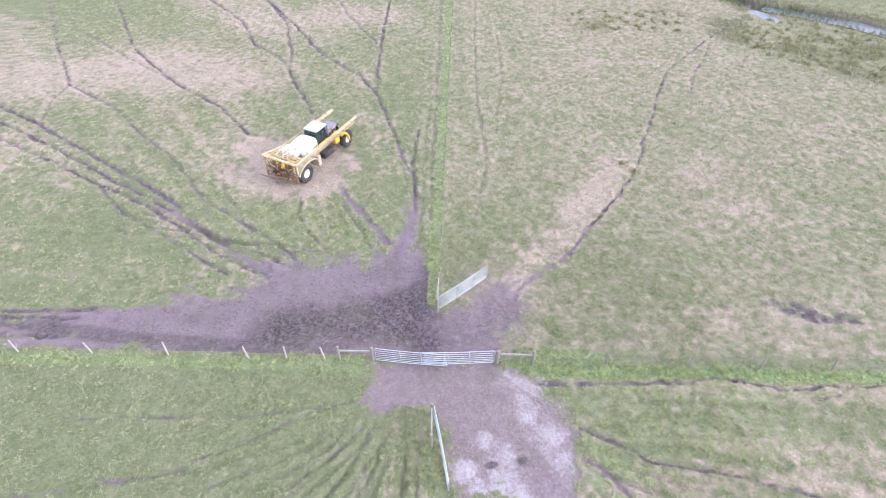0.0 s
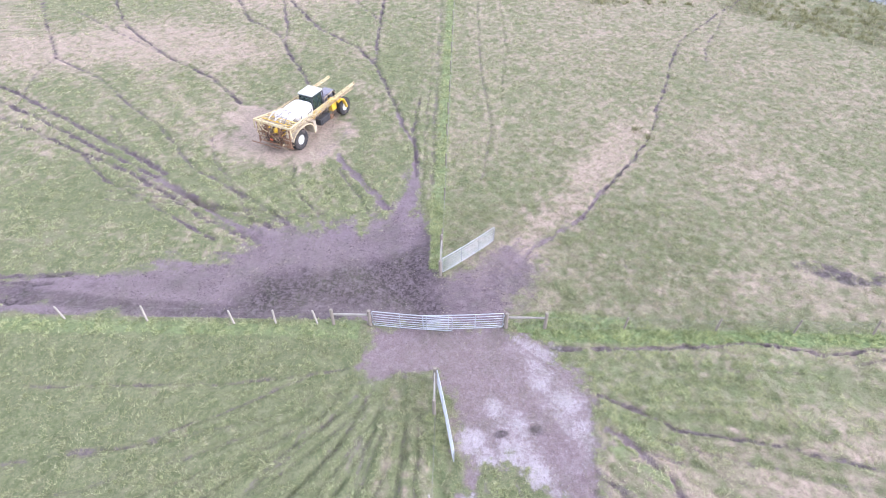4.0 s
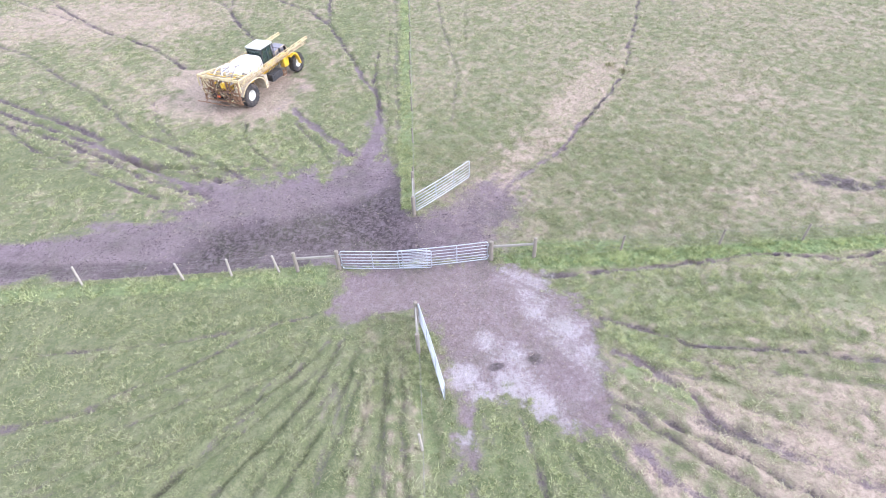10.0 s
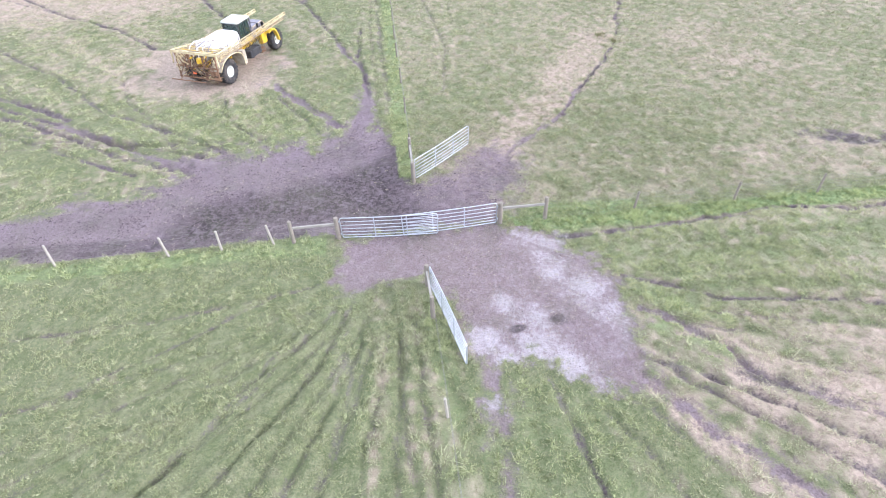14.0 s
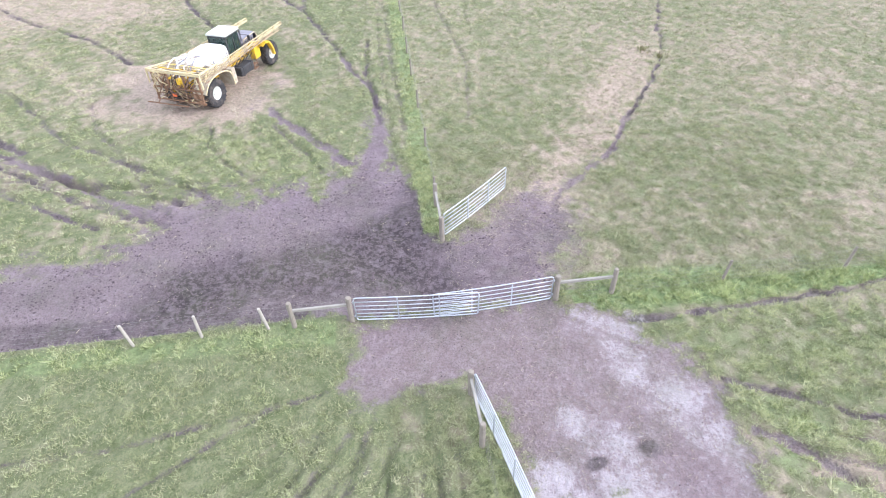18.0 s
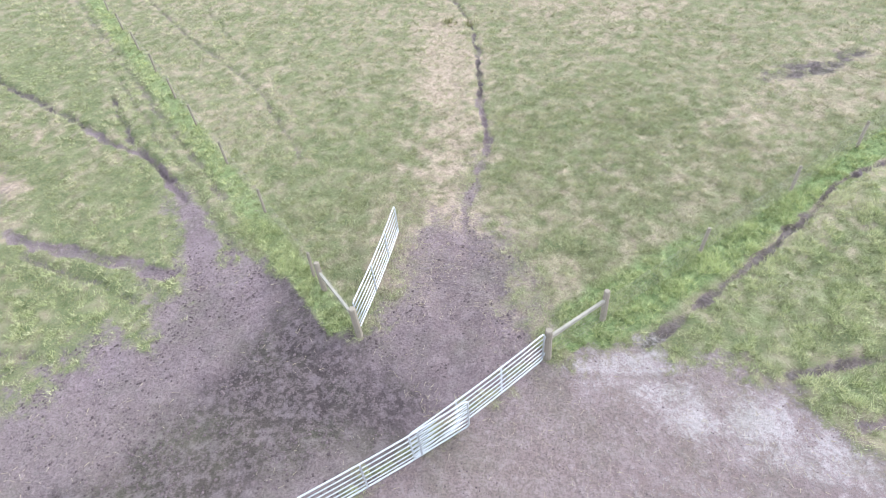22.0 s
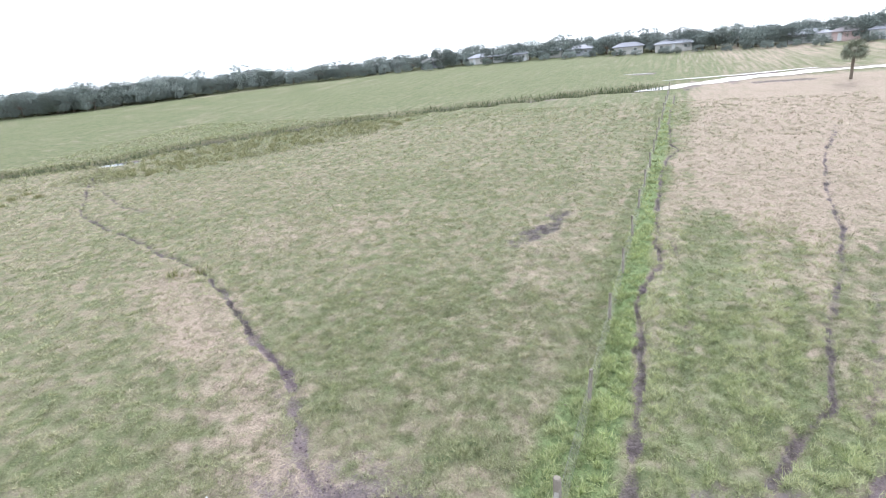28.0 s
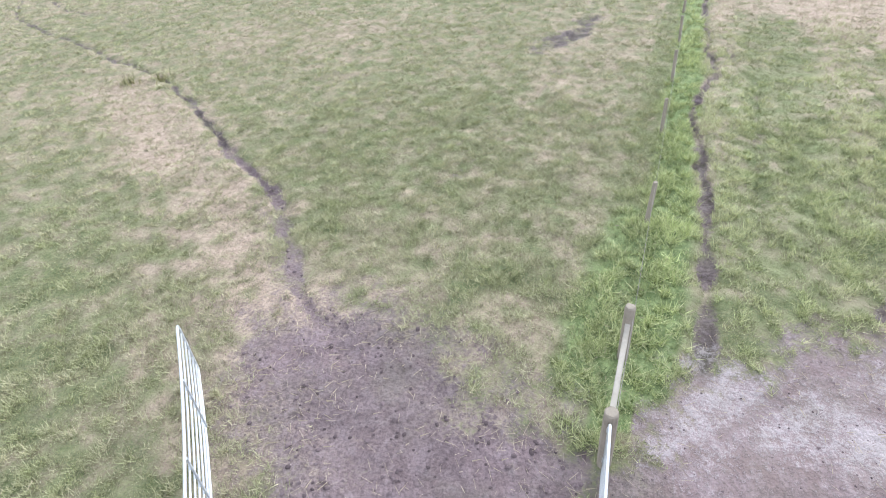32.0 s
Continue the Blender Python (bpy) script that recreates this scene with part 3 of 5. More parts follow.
    lush = np.maximum(lush, 0.3 * smooth(-y, 9.0, 10.5) * (x > 1) * (1 - smooth(x, 6, 8)))
    lush = np.maximum(lush, 0.8 * (1 - smooth(band(x, y, [(4.9, 0.5, 0.3), (7.5, 0.7, 0.4), (12, 0.4, 0.2)]) + wob * 0.5, -0.2, 0.7)))
    lush = lush * (1 - smooth(mud, 0.2, 0.7)) * (np.hypot(x, y) < 130)
    # dry ground: the far north-west, the far south-east and scattered patches
    fleck = value_noise(x, y, 0.38, 311) - 0.5
    dry = 0.34 + (n3 - 0.5) * 0.34 + (n1 - 0.5) * 0.26 + fleck * 0.7 + (n2 - 0.5) * 0.2
    dry = dry + (0.12 + 0.17 * smooth(np.hypot(x, y), 9, 26) - 0.1 * (1 - smooth(x, 5, 16)) * smooth(y, 8, 16)) * (x > 0) * (y > 1) - 0.12 * (x < 0) * smooth(-y, -45, -20) + 0.3 * comb
    sere = 1 - smooth(np.minimum.reduce([band(x, y, line) for line in SERE]) + (n1 - 0.5) * 12 + wob * 2.0, -4.5, 4.5)
    dry = dry + 0.42 * sere * (x < -1) + 0.66 * smooth(x + (n1 - 0.5) * 14, 27, 38) * smooth(-y + (n1 - 0.5) * 5, 0.8, 4.0) * (x < 98)
    dry = dry + 0.24 * smooth(-y, 6, 12) * smooth(x, 9, 16) - 0.4 * smooth(-y, 8.5, 10.0) * (x > 1) * (1 - smooth(x, 6, 9)) + tramp * 0.5 + np.where(y < -2, 0.14, 0.1) * rim * (0.4 + n2)
    dry = dry - 0.4 * smooth(np.hypot(x, y), 60, 110) * (y > 0) - 0.34 * (y < -1) * (x < -3) + 0.16 * (x > 9) * (y < -1) * (1 - smooth(x, 24, 32))
    reed = np.maximum(1 - smooth(band(x, y, DITCH) + wob * 1.5, 0.5, 4.0), 0.8 * smooth(n1, 0.45, 0.6) * (1 - smooth(band(x, y, [(18, 62, 2), (30, 62, 2)]), 0, 6)))
    reed = np.maximum(reed, 0.3 * (np.hypot(x - 17.7, y - 24.3) < 0.7) + 0.25 * (np.hypot(x - 18.6, y - 22.9) < 0.5))
    reed = np.maximum(reed, 0.9 * smooth(n2, 0.42, 0.6) * (1 - smooth(band(x, y, [(42, 58, 3), (52, 50, 4), (64, 42, 4)]), 0, 6)))
    wet_shade = 0.95 * (1 - smooth(outline(x, y, SODDEN) + wob * 2.4 + (n1 - 0.5) * 3.0, -3.8, 4.4))
    wet_shade = np.maximum(wet_shade, 0.34 * (y > 0.4) * (1 - smooth(outline(x, y, CHURNED), -3.0, 1.0)) * (0.6 + 0.8 * n2))
    wet_shade = np.maximum(wet_shade, 0.6 * (1 - smooth(np.abs(y - 1.0 - 0.015 * (x + 12) ** 2 * (x < -12) * 0.3), 0.3, 1.2)) * (x < -6))
    wet_shade = np.maximum(wet_shade, 0.75 * (1 - smooth(band(x, y, [(11.8, -10.9, 0.2), (13.8, -12.1, 0.2)]), 0, 0.5)))
    wet_shade = np.maximum(wet_shade, 1 - smooth(band(x, y, HOLLOW), 0.1, 0.8))
    wet_shade = np.maximum(wet_shade, spot)
    wet_shade = np.maximum(wet_shade, 0.42 * (1 - smooth(band(x, y, [(1.5, 2.5, 2.0), (4.5, 3.4, 2.4), (6.0, 4.4, 1.8)]) + wob, -1.6, 2.2)))
    # tracks take the dark soil colour for moist earth and for shade inside the ruts
    wet_shade = np.maximum(wet_shade, trod * (0.6 + 0.5 * n1))
    z = z + 0.05 * comb * (1 - smooth(mud, 0.3, 0.7)) + 0.16 * smooth(0.9 - np.abs(x + 0.35), 0, 0.7) * smooth(y, 4.6, 5.6) * (1 - smooth(y, 24, 40))
    hoof = smooth(mud, 0.5, 0.9) * (y > 0.3)
    z = z + hoof * ((value_noise(x, y, 0.5, 61) - 0.5) * 0.16 + (value_noise(x, y, 1.1, 67) - 0.5) * 0.08) * (0.4 + 0.6 * wet_shade) - 0.05 * smooth(mud, 0.3, 0.8)
    z = z + (1 - smooth(mud, 0.2, 0.6)) * ((value_noise(x, y, 0.62, 71) - 0.5) * 0.13 + (value_noise(x, y, 1.15, 73) - 0.5) * 0.08)
    z = z - 1.0 * (1 - smooth(band(x, y, DITCH), -1.0, 1.6)) + 0.25 * np.exp(-(((band(x, y, DITCH) - 1.9) / 0.9) ** 2)) * (x > 51) * (y > 20)
    for line in POOLS + [RIVER, RIVER_ARM, RIVER_BRAID]:
        d = band(x, y, line)
        if line not in POOLS:
            z = np.minimum(z, -0.14 * (1 - smooth(d, 3.0, 8.0)) + 0.06 * smooth(d, 3.0, 8.0))
        mud = np.maximum(mud, 0.7 * (1 - smooth(d, 0.0, 0.9)))
    z = np.minimum(z, -0.3 * (1 - smooth(band(x, y, POOLS[0]) + wob * 0.5, -0.7, 0.6)) + 9 * (band(x, y, POOLS[0]) > 0.6))
    dd = np.maximum(1 - smooth(band(x, y, DITCH) + wob * 0.3, -0.6, 1.5), 0.8 * (1 - smooth(band(x, y, BANK) + wob, -0.4, 0.8)))
    mud, wet_shade = np.maximum(mud, 0.95 * dd), np.maximum(wet_shade, dd)
    return [np.clip(v, 0, 1) for v in (mud, dry, lime, lush, reed, wet_shade)] + [z]


def steps(lo, hi, fine, reach):
    """Even steps from lo to hi, then steps that grow to the horizon."""
    mid = list(np.arange(lo, hi + fine / 2, fine))
    out, s, p = [], fine, 0.0
    while p < reach:
        s *= 1.085
        p += s
        out.append(p)
    return np.array([lo - v for v in reversed(out)] + mid + [mid[-1] + v for v in out])


def build_ground():
    xs, ys = steps(-50, 50, 0.21, 4200), steps(-19, 66, 0.21, 4200)
    xs = np.concatenate([xs[xs < -14], np.arange(-14, 22, 0.12), xs[xs > 22.03]])
    ys = np.concatenate([ys[ys < -13], np.arange(-13, 17, 0.12), ys[ys > 17.03]])
    gx, gy = np.meshgrid(xs, ys)
    x, y = gx.ravel(), gy.ravel()
    mud, dry, lime, lush, reed, wet_shade, z = plan(x, y)
    dry = dry * np.where((x > 0.3) & (y > 1) & (band(x, y, TRAMPLED[1]) > 1.0), 0.85, 1.0)
    far, way = np.hypot(x + 4, y + 3), np.degrees(np.arctan2(y + 3, x + 4))
    edge = np.interp(way, (-60, -14, -6, 2, 9.5, 17, 27.6, 38.7, 48.6, 61, 120), (170, 163, 162, 170, 184, 192, 199, 205, 203, 224, 240))
    z = np.where(far > 260, 0, z) - 0.062 * np.maximum(0, far - edge - 30)
    nx, ny = len(xs), len(ys)
    i = (np.arange(ny - 1)[:, None] * nx + np.arange(nx - 1)[None]).ravel()
    quads = np.stack([i, i + 1, i + nx + 1, i + nx], 1)
    me = bpy.data.meshes.new("ground")
    me.vertices.add(len(x))
    me.vertices.foreach_set("co", np.stack([x, y, z], 1).ravel())
    me.loops.add(quads.size)
    me.loops.foreach_set("vertex_index", quads.ravel())
    me.polygons.add(len(quads))
    me.polygons.foreach_set("loop_start", np.arange(len(quads)) * 4)
    me.polygons.foreach_set("use_smooth", np.ones(len(quads), bool))
    me.update(calc_edges=True)
    one = np.ones_like(x)
    loam = np.maximum(smooth(-y, -0.8, 0.6), 0.7 * smooth(x, 0.0, 3.0))
    for name, chans in (("cover", (mud, dry, lime, loam)), ("soil", (lush, reed, wet_shade, one))):
        me.color_attributes.new(name, "FLOAT_COLOR", "POINT").data.foreach_set("color", np.stack(chans, 1).ravel())
    me.materials.append(ground_material())
    return tagged(new("ground", me), "flat cattle pasture of green and straw grass with churned mud, lime and rutted tracks", "ground", "", "structure")


ground = build_ground()


def height(x, y):
    return float(plan(np.array([float(x)]), np.array([float(y)]))[-1][0])


def build_grass():
    """Blades in tufts, thick near the gates and thinner towards the far pasture."""
    zones = [(-3, 20, -9, 13, 125, 13, 0.42), (-16, 30, -15, 24, 56, 11, 0.5), (-38, 42, -20, 46, 22, 11, 0.72), (-62, 78, -22, 82, 7, 10, 1.3)]
    done, co, tone = [], [], []
    for x0, x1, y0, y1, per, blades, wide in zones:
        n = int((x1 - x0) * (y1 - y0) * per)
        x, y = rng.uniform(x0, x1, n), rng.uniform(y0, y1, n)
        keep = np.ones(n, bool)
        for a0, a1, b0, b1 in done:
            keep &= ~((x > a0) & (x < a1) & (y > b0) & (y < b1))
        done.append((x0, x1, y0, y1))
        x, y = x[keep], y[keep]
        mud, dry, lime, lush, reed, wet_shade, z = plan(x, y)
        clump = 0.35 * fractal(x, y, 0.9, 91) + 0.65 * (0.25 + 0.5 * value_noise(x, y, 0.26, 95))
        keep = rng.random(len(x)) < (1 - smooth(mud, 0.2, 0.8)) * (0.3 + 0.7 * smooth(clump, 0.32, 0.6)) * (1 - 0.35 * np.clip(dry, 0, 1)) * (0.25 + 0.75 * smooth(outline(x, y, BALD) - 0.9 + (clump - 0.5) * 6, -1.2, 1.8))
        x, y, z, dry, lush, reed, clump = (v[keep] for v in (x, y, z, dry, lush, reed, clump))
        n = len(x)
        comb = combed(x, y)
        tall = (0.045 + 0.1 * smooth(clump, 0.35, 0.65)) * (0.75 + 0.25 * min(wide, 1.3) / 0.5) * (1 + 0.5 * lush + 1.3 * reed + 0.3 * comb) * rng.uniform(0.6, 1.4, n)
        # g paints tuft shade: dark between clumps and in combed troughs, light on top
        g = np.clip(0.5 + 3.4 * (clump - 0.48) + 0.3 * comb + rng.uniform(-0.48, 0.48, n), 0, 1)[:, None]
        rosy = (np.clip(smooth(x, 26, 36) * (y < -1) + (x < -1) * smooth(y - 0.25 * x, 33, 50) + (outline(x, y, BALD) < 1), 0, 1) * 0.8)[:, None]
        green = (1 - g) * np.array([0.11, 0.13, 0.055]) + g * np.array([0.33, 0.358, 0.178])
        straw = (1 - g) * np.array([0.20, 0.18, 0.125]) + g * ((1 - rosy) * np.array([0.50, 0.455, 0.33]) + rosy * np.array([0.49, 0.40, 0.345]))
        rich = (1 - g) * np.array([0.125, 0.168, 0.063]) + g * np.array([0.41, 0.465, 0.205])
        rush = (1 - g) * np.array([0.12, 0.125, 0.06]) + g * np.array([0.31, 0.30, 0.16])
        d = np.clip(dry + rng.normal(0, 0.24, n), 0, 1)[:, None]
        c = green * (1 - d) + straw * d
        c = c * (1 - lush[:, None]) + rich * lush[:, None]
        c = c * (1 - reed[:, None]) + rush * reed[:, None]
        # per-field tone; north-west and far north-east lifted to paint in glare and haze
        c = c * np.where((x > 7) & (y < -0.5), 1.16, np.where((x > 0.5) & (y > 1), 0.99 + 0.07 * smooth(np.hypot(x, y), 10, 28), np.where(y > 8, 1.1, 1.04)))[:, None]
        k = blades
        bx, by = (np.repeat(v, k) + rng.normal(0, 0.02 + 0.07 * wide, n * k) for v in (x, y))
        bz, bt = np.repeat(z, k) - 0.015, np.repeat(tall, k) * rng.uniform(0.6, 1.25, n * k)
        ang, lean, yaw = rng.uniform(0, 2 * np.pi, n * k), rng.uniform(0.2, 1.6, n * k), rng.uniform(0, 2 * np.pi, n * k)
        w = rng.uniform(0.012, 0.024, n * k) * wide * (1 + 0.8 * np.repeat(lush, k))
        a = np.stack([bx - w * np.cos(yaw), by - w * np.sin(yaw), bz], 1)
        b = np.stack([bx + w * np.cos(yaw), by + w * np.sin(yaw), bz], 1)
        tip = np.stack([bx + bt * lean * np.cos(ang), by + bt * lean * np.sin(ang), bz + bt], 1)
        co.append(np.stack([a, b, tip], 1).reshape(-1, 3))
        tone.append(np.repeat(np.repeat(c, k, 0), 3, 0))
    co, tone = np.concatenate(co), np.concatenate(tone)
    n = len(co) // 3
    me = bpy.data.meshes.new("grass")
    me.vertices.add(len(co))
    me.vertices.foreach_set("co", co.ravel())
    me.loops.add(len(co))
    me.loops.foreach_set("vertex_index", np.arange(len(co)))
    me.polygons.add(n)
    me.polygons.foreach_set("loop_start", np.arange(n) * 3)
    me.update(calc_edges=True)
    me.color_attributes.new("tone", "FLOAT_COLOR", "POINT").data.foreach_set("color", np.concatenate([tone, np.ones((len(tone), 1))], 1).ravel())
    me.materials.append(blade_material())
    return tagged(new("grass", me), "short tufted pasture grass, green and straw-coloured", "grass", "", "stuff")


grass = build_grass()


def blade_mesh(name, x, y, z, tall, half, tone, label, category):
    """Upright leaning blades, one triangle pair each."""
    n = len(x)
    yaw, ang, lean = rng.uniform(0, 2 * np.pi, n), rng.uniform(0, 2 * np.pi, n), rng.uniform(0.1, 0.7, n)
    a = np.stack([x - half * np.cos(yaw), y - half * np.sin(yaw), z], 1)
    b = np.stack([x + half * np.cos(yaw), y + half * np.sin(yaw), z], 1)
    tip = np.stack([x + tall * lean * np.cos(ang), y + tall * lean * np.sin(ang), z + tall], 1)
    co = np.stack([a, b, tip], 1).reshape(-1, 3)
    me = bpy.data.meshes.new(name)
    me.from_pydata(co.tolist(), [], np.arange(3 * n).reshape(-1, 3).tolist())
    col = np.concatenate([np.repeat(tone, 3, 0), np.ones((3 * n, 1))], 1)
    me.color_attributes.new("tone", "FLOAT_COLOR", "POINT").data.foreach_set("color", col.ravel())
    me.materials.append(grass.data.materials[0])
    return tagged(new(name, me), label, category, "", "stuff")


def build_reeds():
    line = np.array([p[:2] for p in DITCH])
    seg = np.hypot(*np.diff(line, axis=0).T)
    s = rng.uniform(0, seg.sum(), 26000)
    k = np.clip(np.searchsorted(np.cumsum(seg), s), 0, len(seg) - 1)
    t = (s - np.concatenate([[0], np.cumsum(seg)])[k]) / seg[k]
    off = rng.normal(0, 1.0, len(s))
    d = (line[k + 1] - line[k]) / seg[k][:, None]
    x, y = (line[k] + (line[k + 1] - line[k]) * t[:, None] + np.stack([-d[:, 1], d[:, 0]], 1) * off[:, None]).T
    keep = (band(x, y, POOLS[0]) > 0.3) & (rng.random(len(x)) < smooth(fractal(x, y, 4.0, 201), 0.15, 0.5))
    x, y = x[keep], y[keep]
    z, g = plan(x, y)[-1], rng.random((len(x), 1))
    blade_mesh("ditch_reeds", x, y, z - 0.05, rng.uniform(0.45, 1.0, len(x)), rng.uniform(0.03, 0.07, len(x)),
               (1 - g) * np.array([0.05, 0.07, 0.035]) + g * np.array([0.14, 0.165, 0.08]), "dark green reeds growing along the marshy ditch", "reeds")
    c = np.concatenate([np.stack([rng.uniform(40, 72, 380), rng.uniform(34, 62, 380)], 1), np.stack([rng.uniform(16, 34, 45), rng.uniform(57, 65, 45)], 1), [[17.7, 24.3], [18.5, 23.0]]])
    ok = (np.abs(c[:, 1] - (86 - 0.66 * c[:, 0])) < 9) | (c[:, 0] < 36)
    c = c[ok]
    m = 60
    r = np.abs(rng.normal(0, 0.28, (len(c), m)))
    a = rng.uniform(0, 2 * np.pi, (len(c), m))
    x, y = (c[:, :1] + r * np.cos(a)).ravel(), (c[:, 1:] + r * np.sin(a)).ravel()
    z, g = plan(x, y)[-1], rng.random((len(x), 1))
    blade_mesh("tussocks", x, y, z - 0.03, rng.uniform(0.25, 0.55, len(x)), rng.uniform(0.018, 0.04, len(x)),
               (1 - g) * np.array([0.14, 0.15, 0.06]) + g * np.array([0.38, 0.35, 0.19]), "yellow-green tussocks of coarse marsh grass", "tussocks")


build_reeds()


# ---------------------------------------------------------------- building blocks
def part(name, bm, material, parent=None, label="", smooth_faces=False):
    me = bpy.data.meshes.new(name)
    if smooth_faces:
        for f in bm.faces:
            f.smooth = True
    bm.to_mesh(me)
    bm.free()
    me.materials.append(material)
    ob = new(name, me)
    if parent is not None:
        ob.parent = parent
    return tagged(ob, label) if label else ob


def tube(bm, p, q, r, n=8, r2=None):
    p, q = Vector(p), Vector(q)
    d = q - p
    m = Matrix.Translation((p + q) / 2) @ d.to_track_quat("Z", "Y").to_matrix().to_4x4()
    bmesh.ops.create_cone(bm, cap_ends=True, segments=n, radius1=r, radius2=r if r2 is None else r2, depth=d.length, matrix=m)


def bar(bm, p, q, w, h, up=(0, 0, 1)):
    """A rectangular bar from p to q."""
    p, q = Vector(p), Vector(q)
    d = (q - p).normalized()
    side = d.cross(Vector(up))
    side = side.normalized() if side.length > 1e-4 else Vector((1, 0, 0))
    top = side.cross(d)
    vs = [[bm.verts.new(e + side * a * w / 2 + top * b * h / 2) for a, b in ((-1, -1), (1, -1), (1, 1), (-1, 1))] for e in (p, q)]
    bm.faces.new(vs[0][::-1])
    bm.faces.new(vs[1])
    for k in range(4):
        bm.faces.new((vs[0][k], vs[0][(k + 1) % 4], vs[1][(k + 1) % 4], vs[1][k]))


def block(bm, c, s, bevel=0.0, m=None):
    new_bm = bmesh.new()
    bmesh.ops.create_cube(new_bm, size=1.0, matrix=Matrix.Translation(c) @ Matrix.Diagonal((*s, 1)))
    if bevel:
        bmesh.ops.bevel(new_bm, geom=list(new_bm.edges), offset=bevel, segments=2, affect="EDGES", profile=0.6)
    if m is not None:
        new_bm.transform(m)
    tmp = bpy.data.meshes.new("tmp")
    new_bm.to_mesh(tmp)
    new_bm.free()
    bm.from_mesh(tmp)
    bpy.data.meshes.remove(tmp)


def path_tube(bm, pts, r, n=8):
    """A round tube along a bent line, one closed surface."""
    pts = [Vector(p) for p in pts]
    rings = []
    for i, p in enumerate(pts):
        d = (pts[min(i + 1, len(pts) - 1)] - pts[max(i - 1, 0)]).normalized()
        q = d.to_track_quat("Z", "Y")
        rings.append([bm.verts.new(p + q @ Vector((r * math.cos(a), r * math.sin(a), 0))) for a in (2 * math.pi * k / n for k in range(n))])
    for u, v in zip(rings, rings[1:]):
        for k in range(n):
            bm.faces.new((u[k], u[(k + 1) % n], v[(k + 1) % n], v[k]))
    bm.faces.new(rings[0][::-1])
    bm.faces.new(rings[-1])


# ---------------------------------------------------------------- fences and gates
def fence_post(x, y, tall, r, tilt=(0, 0), label="round weathered wooden fence post set in grass", material=None, group="fence posts"):
    """A round post with a chamfered, split top."""
    bm = bmesh.new()
    n = 10
    levels = [(-0.25, 1.04), (0.0, 1.02), (tall * 0.5, 1.0), (tall - 0.03, 0.97), (tall, 0.82)]
    rings = []
    for h, s in levels:
        rings.append([bm.verts.new((r * s * random.uniform(0.95, 1.05) * math.cos(2 * math.pi * k / n), r * s * random.uniform(0.95, 1.05) * math.sin(2 * math.pi * k / n), h + (random.uniform(-0.012, 0.012) if h == tall else 0))) for k in range(n)])
    for u, v in zip(rings, rings[1:]):
        for k in range(n):
            bm.faces.new((u[k], u[(k + 1) % n], v[(k + 1) % n], v[k]))
    bm.faces.new(rings[-1])
    ob = part("fence_post", bm, material or WOOD)
    ob.matrix_world = pose(x, y, height(x, y) + 0.02, tilt[0], tilt[1], random.uniform(0, 360))
    return tagged(ob, label, "fence post", group)


def rail_board(p, q, label="grey wooden brace rail between two posts"):
    bm = bmesh.new()
    bar(bm, p, q, 0.10, 0.13)
    bmesh.ops.bevel(bm, geom=list(bm.edges), offset=0.012, segments=2, affect="EDGES")
    return tagged(part("brace_rail", bm, RAIL_WOOD), label, "fence rail", "brace rails")


def wire_fence(name, posts, levels, stays=0.0, label="strands of thin fence wire between wooden posts"):
    """Strands that sag a little from post to post, with thin upright stays where the fence is netted."""
    root = tagged(new(name), label, "wire fence")
    root.location = (posts[0][0], posts[0][1], 0)
    for h in levels:
        bm = bmesh.new()
        line = []
        for (ax, ay), (bx, by) in zip(posts, posts[1:]):
            for k in range(4):
                t = k / 4
                line.append((ax + (bx - ax) * t - posts[0][0], ay + (by - ay) * t - posts[0][1], h - 0.05 * math.sin(math.pi * t) + random.uniform(-0.012, 0.012)))
        line.append((posts[-1][0] - posts[0][0], posts[-1][1] - posts[0][1], h))
        path_tube(bm, line, 0.0042 if h == levels[-1] else 0.0032, 4)
        part("wire", bm, WIRE, root)
    if stays:
        (ax, ay), (bx, by) = posts[0], posts[-1]
        far = math.hypot(bx - ax, by - ay)
        bm = bmesh.new()
        tube(bm, (0, 0, 0.05), (0, 0, levels[-1] - 0.03), 0.0014, 3)
        first = part("stay", bm, WIRE, root)
        for k in range(1, int(min(far, 30) / stays)):
            stay = new("stay", first.data)
            stay.parent = root
            stay.location = ((bx - ax) * k * stays / far, (by - ay) * k * stays / far, 0)
    return root


WEST_X = [-7.7, -10.4, -13.1, -18.75, -24.2, -29.5, -35.0, -40.6, -46.2, -52.0, -58.0]
EAST_X = [11.7, 17.4, 22.2, 27.0, 32.1, 37.2, 42.4, 47.6, 53.0, 58.3, 63.6, 69.0, 74.4, 79.8, 85.2, 90.5]
NORTH_Y = [8.1, 13.1, 18.0, 22.9, 27.0, 31.6, 36.6, 41.6, 46.6, 51.6, 56.8, 62, 67.2, 72.4, 77.8, 83.2, 88.6, 94]
GATE_POST = "thick grey wooden gate post beside the metal gates"
for gx, gy in ((-4.3, 0.0), (4.3, 0.0)):
    fence_post(gx, gy, 1.36, 0.12, label=GATE_POST, group="gate posts")
fence_post(0.0, 4.55, 1.38, 0.12, label="thick grey wooden post carrying the swung-open gate", group="gate posts")
fence_post(0.0, -4.15, 1.32, 0.11, label="grey wooden post carrying the half-open gate", group="gate posts")
for bx, by in ((-6.65, 0.0), (6.75, 0.0), (0.0, 7.2), (0.05, -6.3)):
    fence_post(bx, by, 1.38, 0.105, label="weathered wooden brace post at a fence end", group="brace posts")
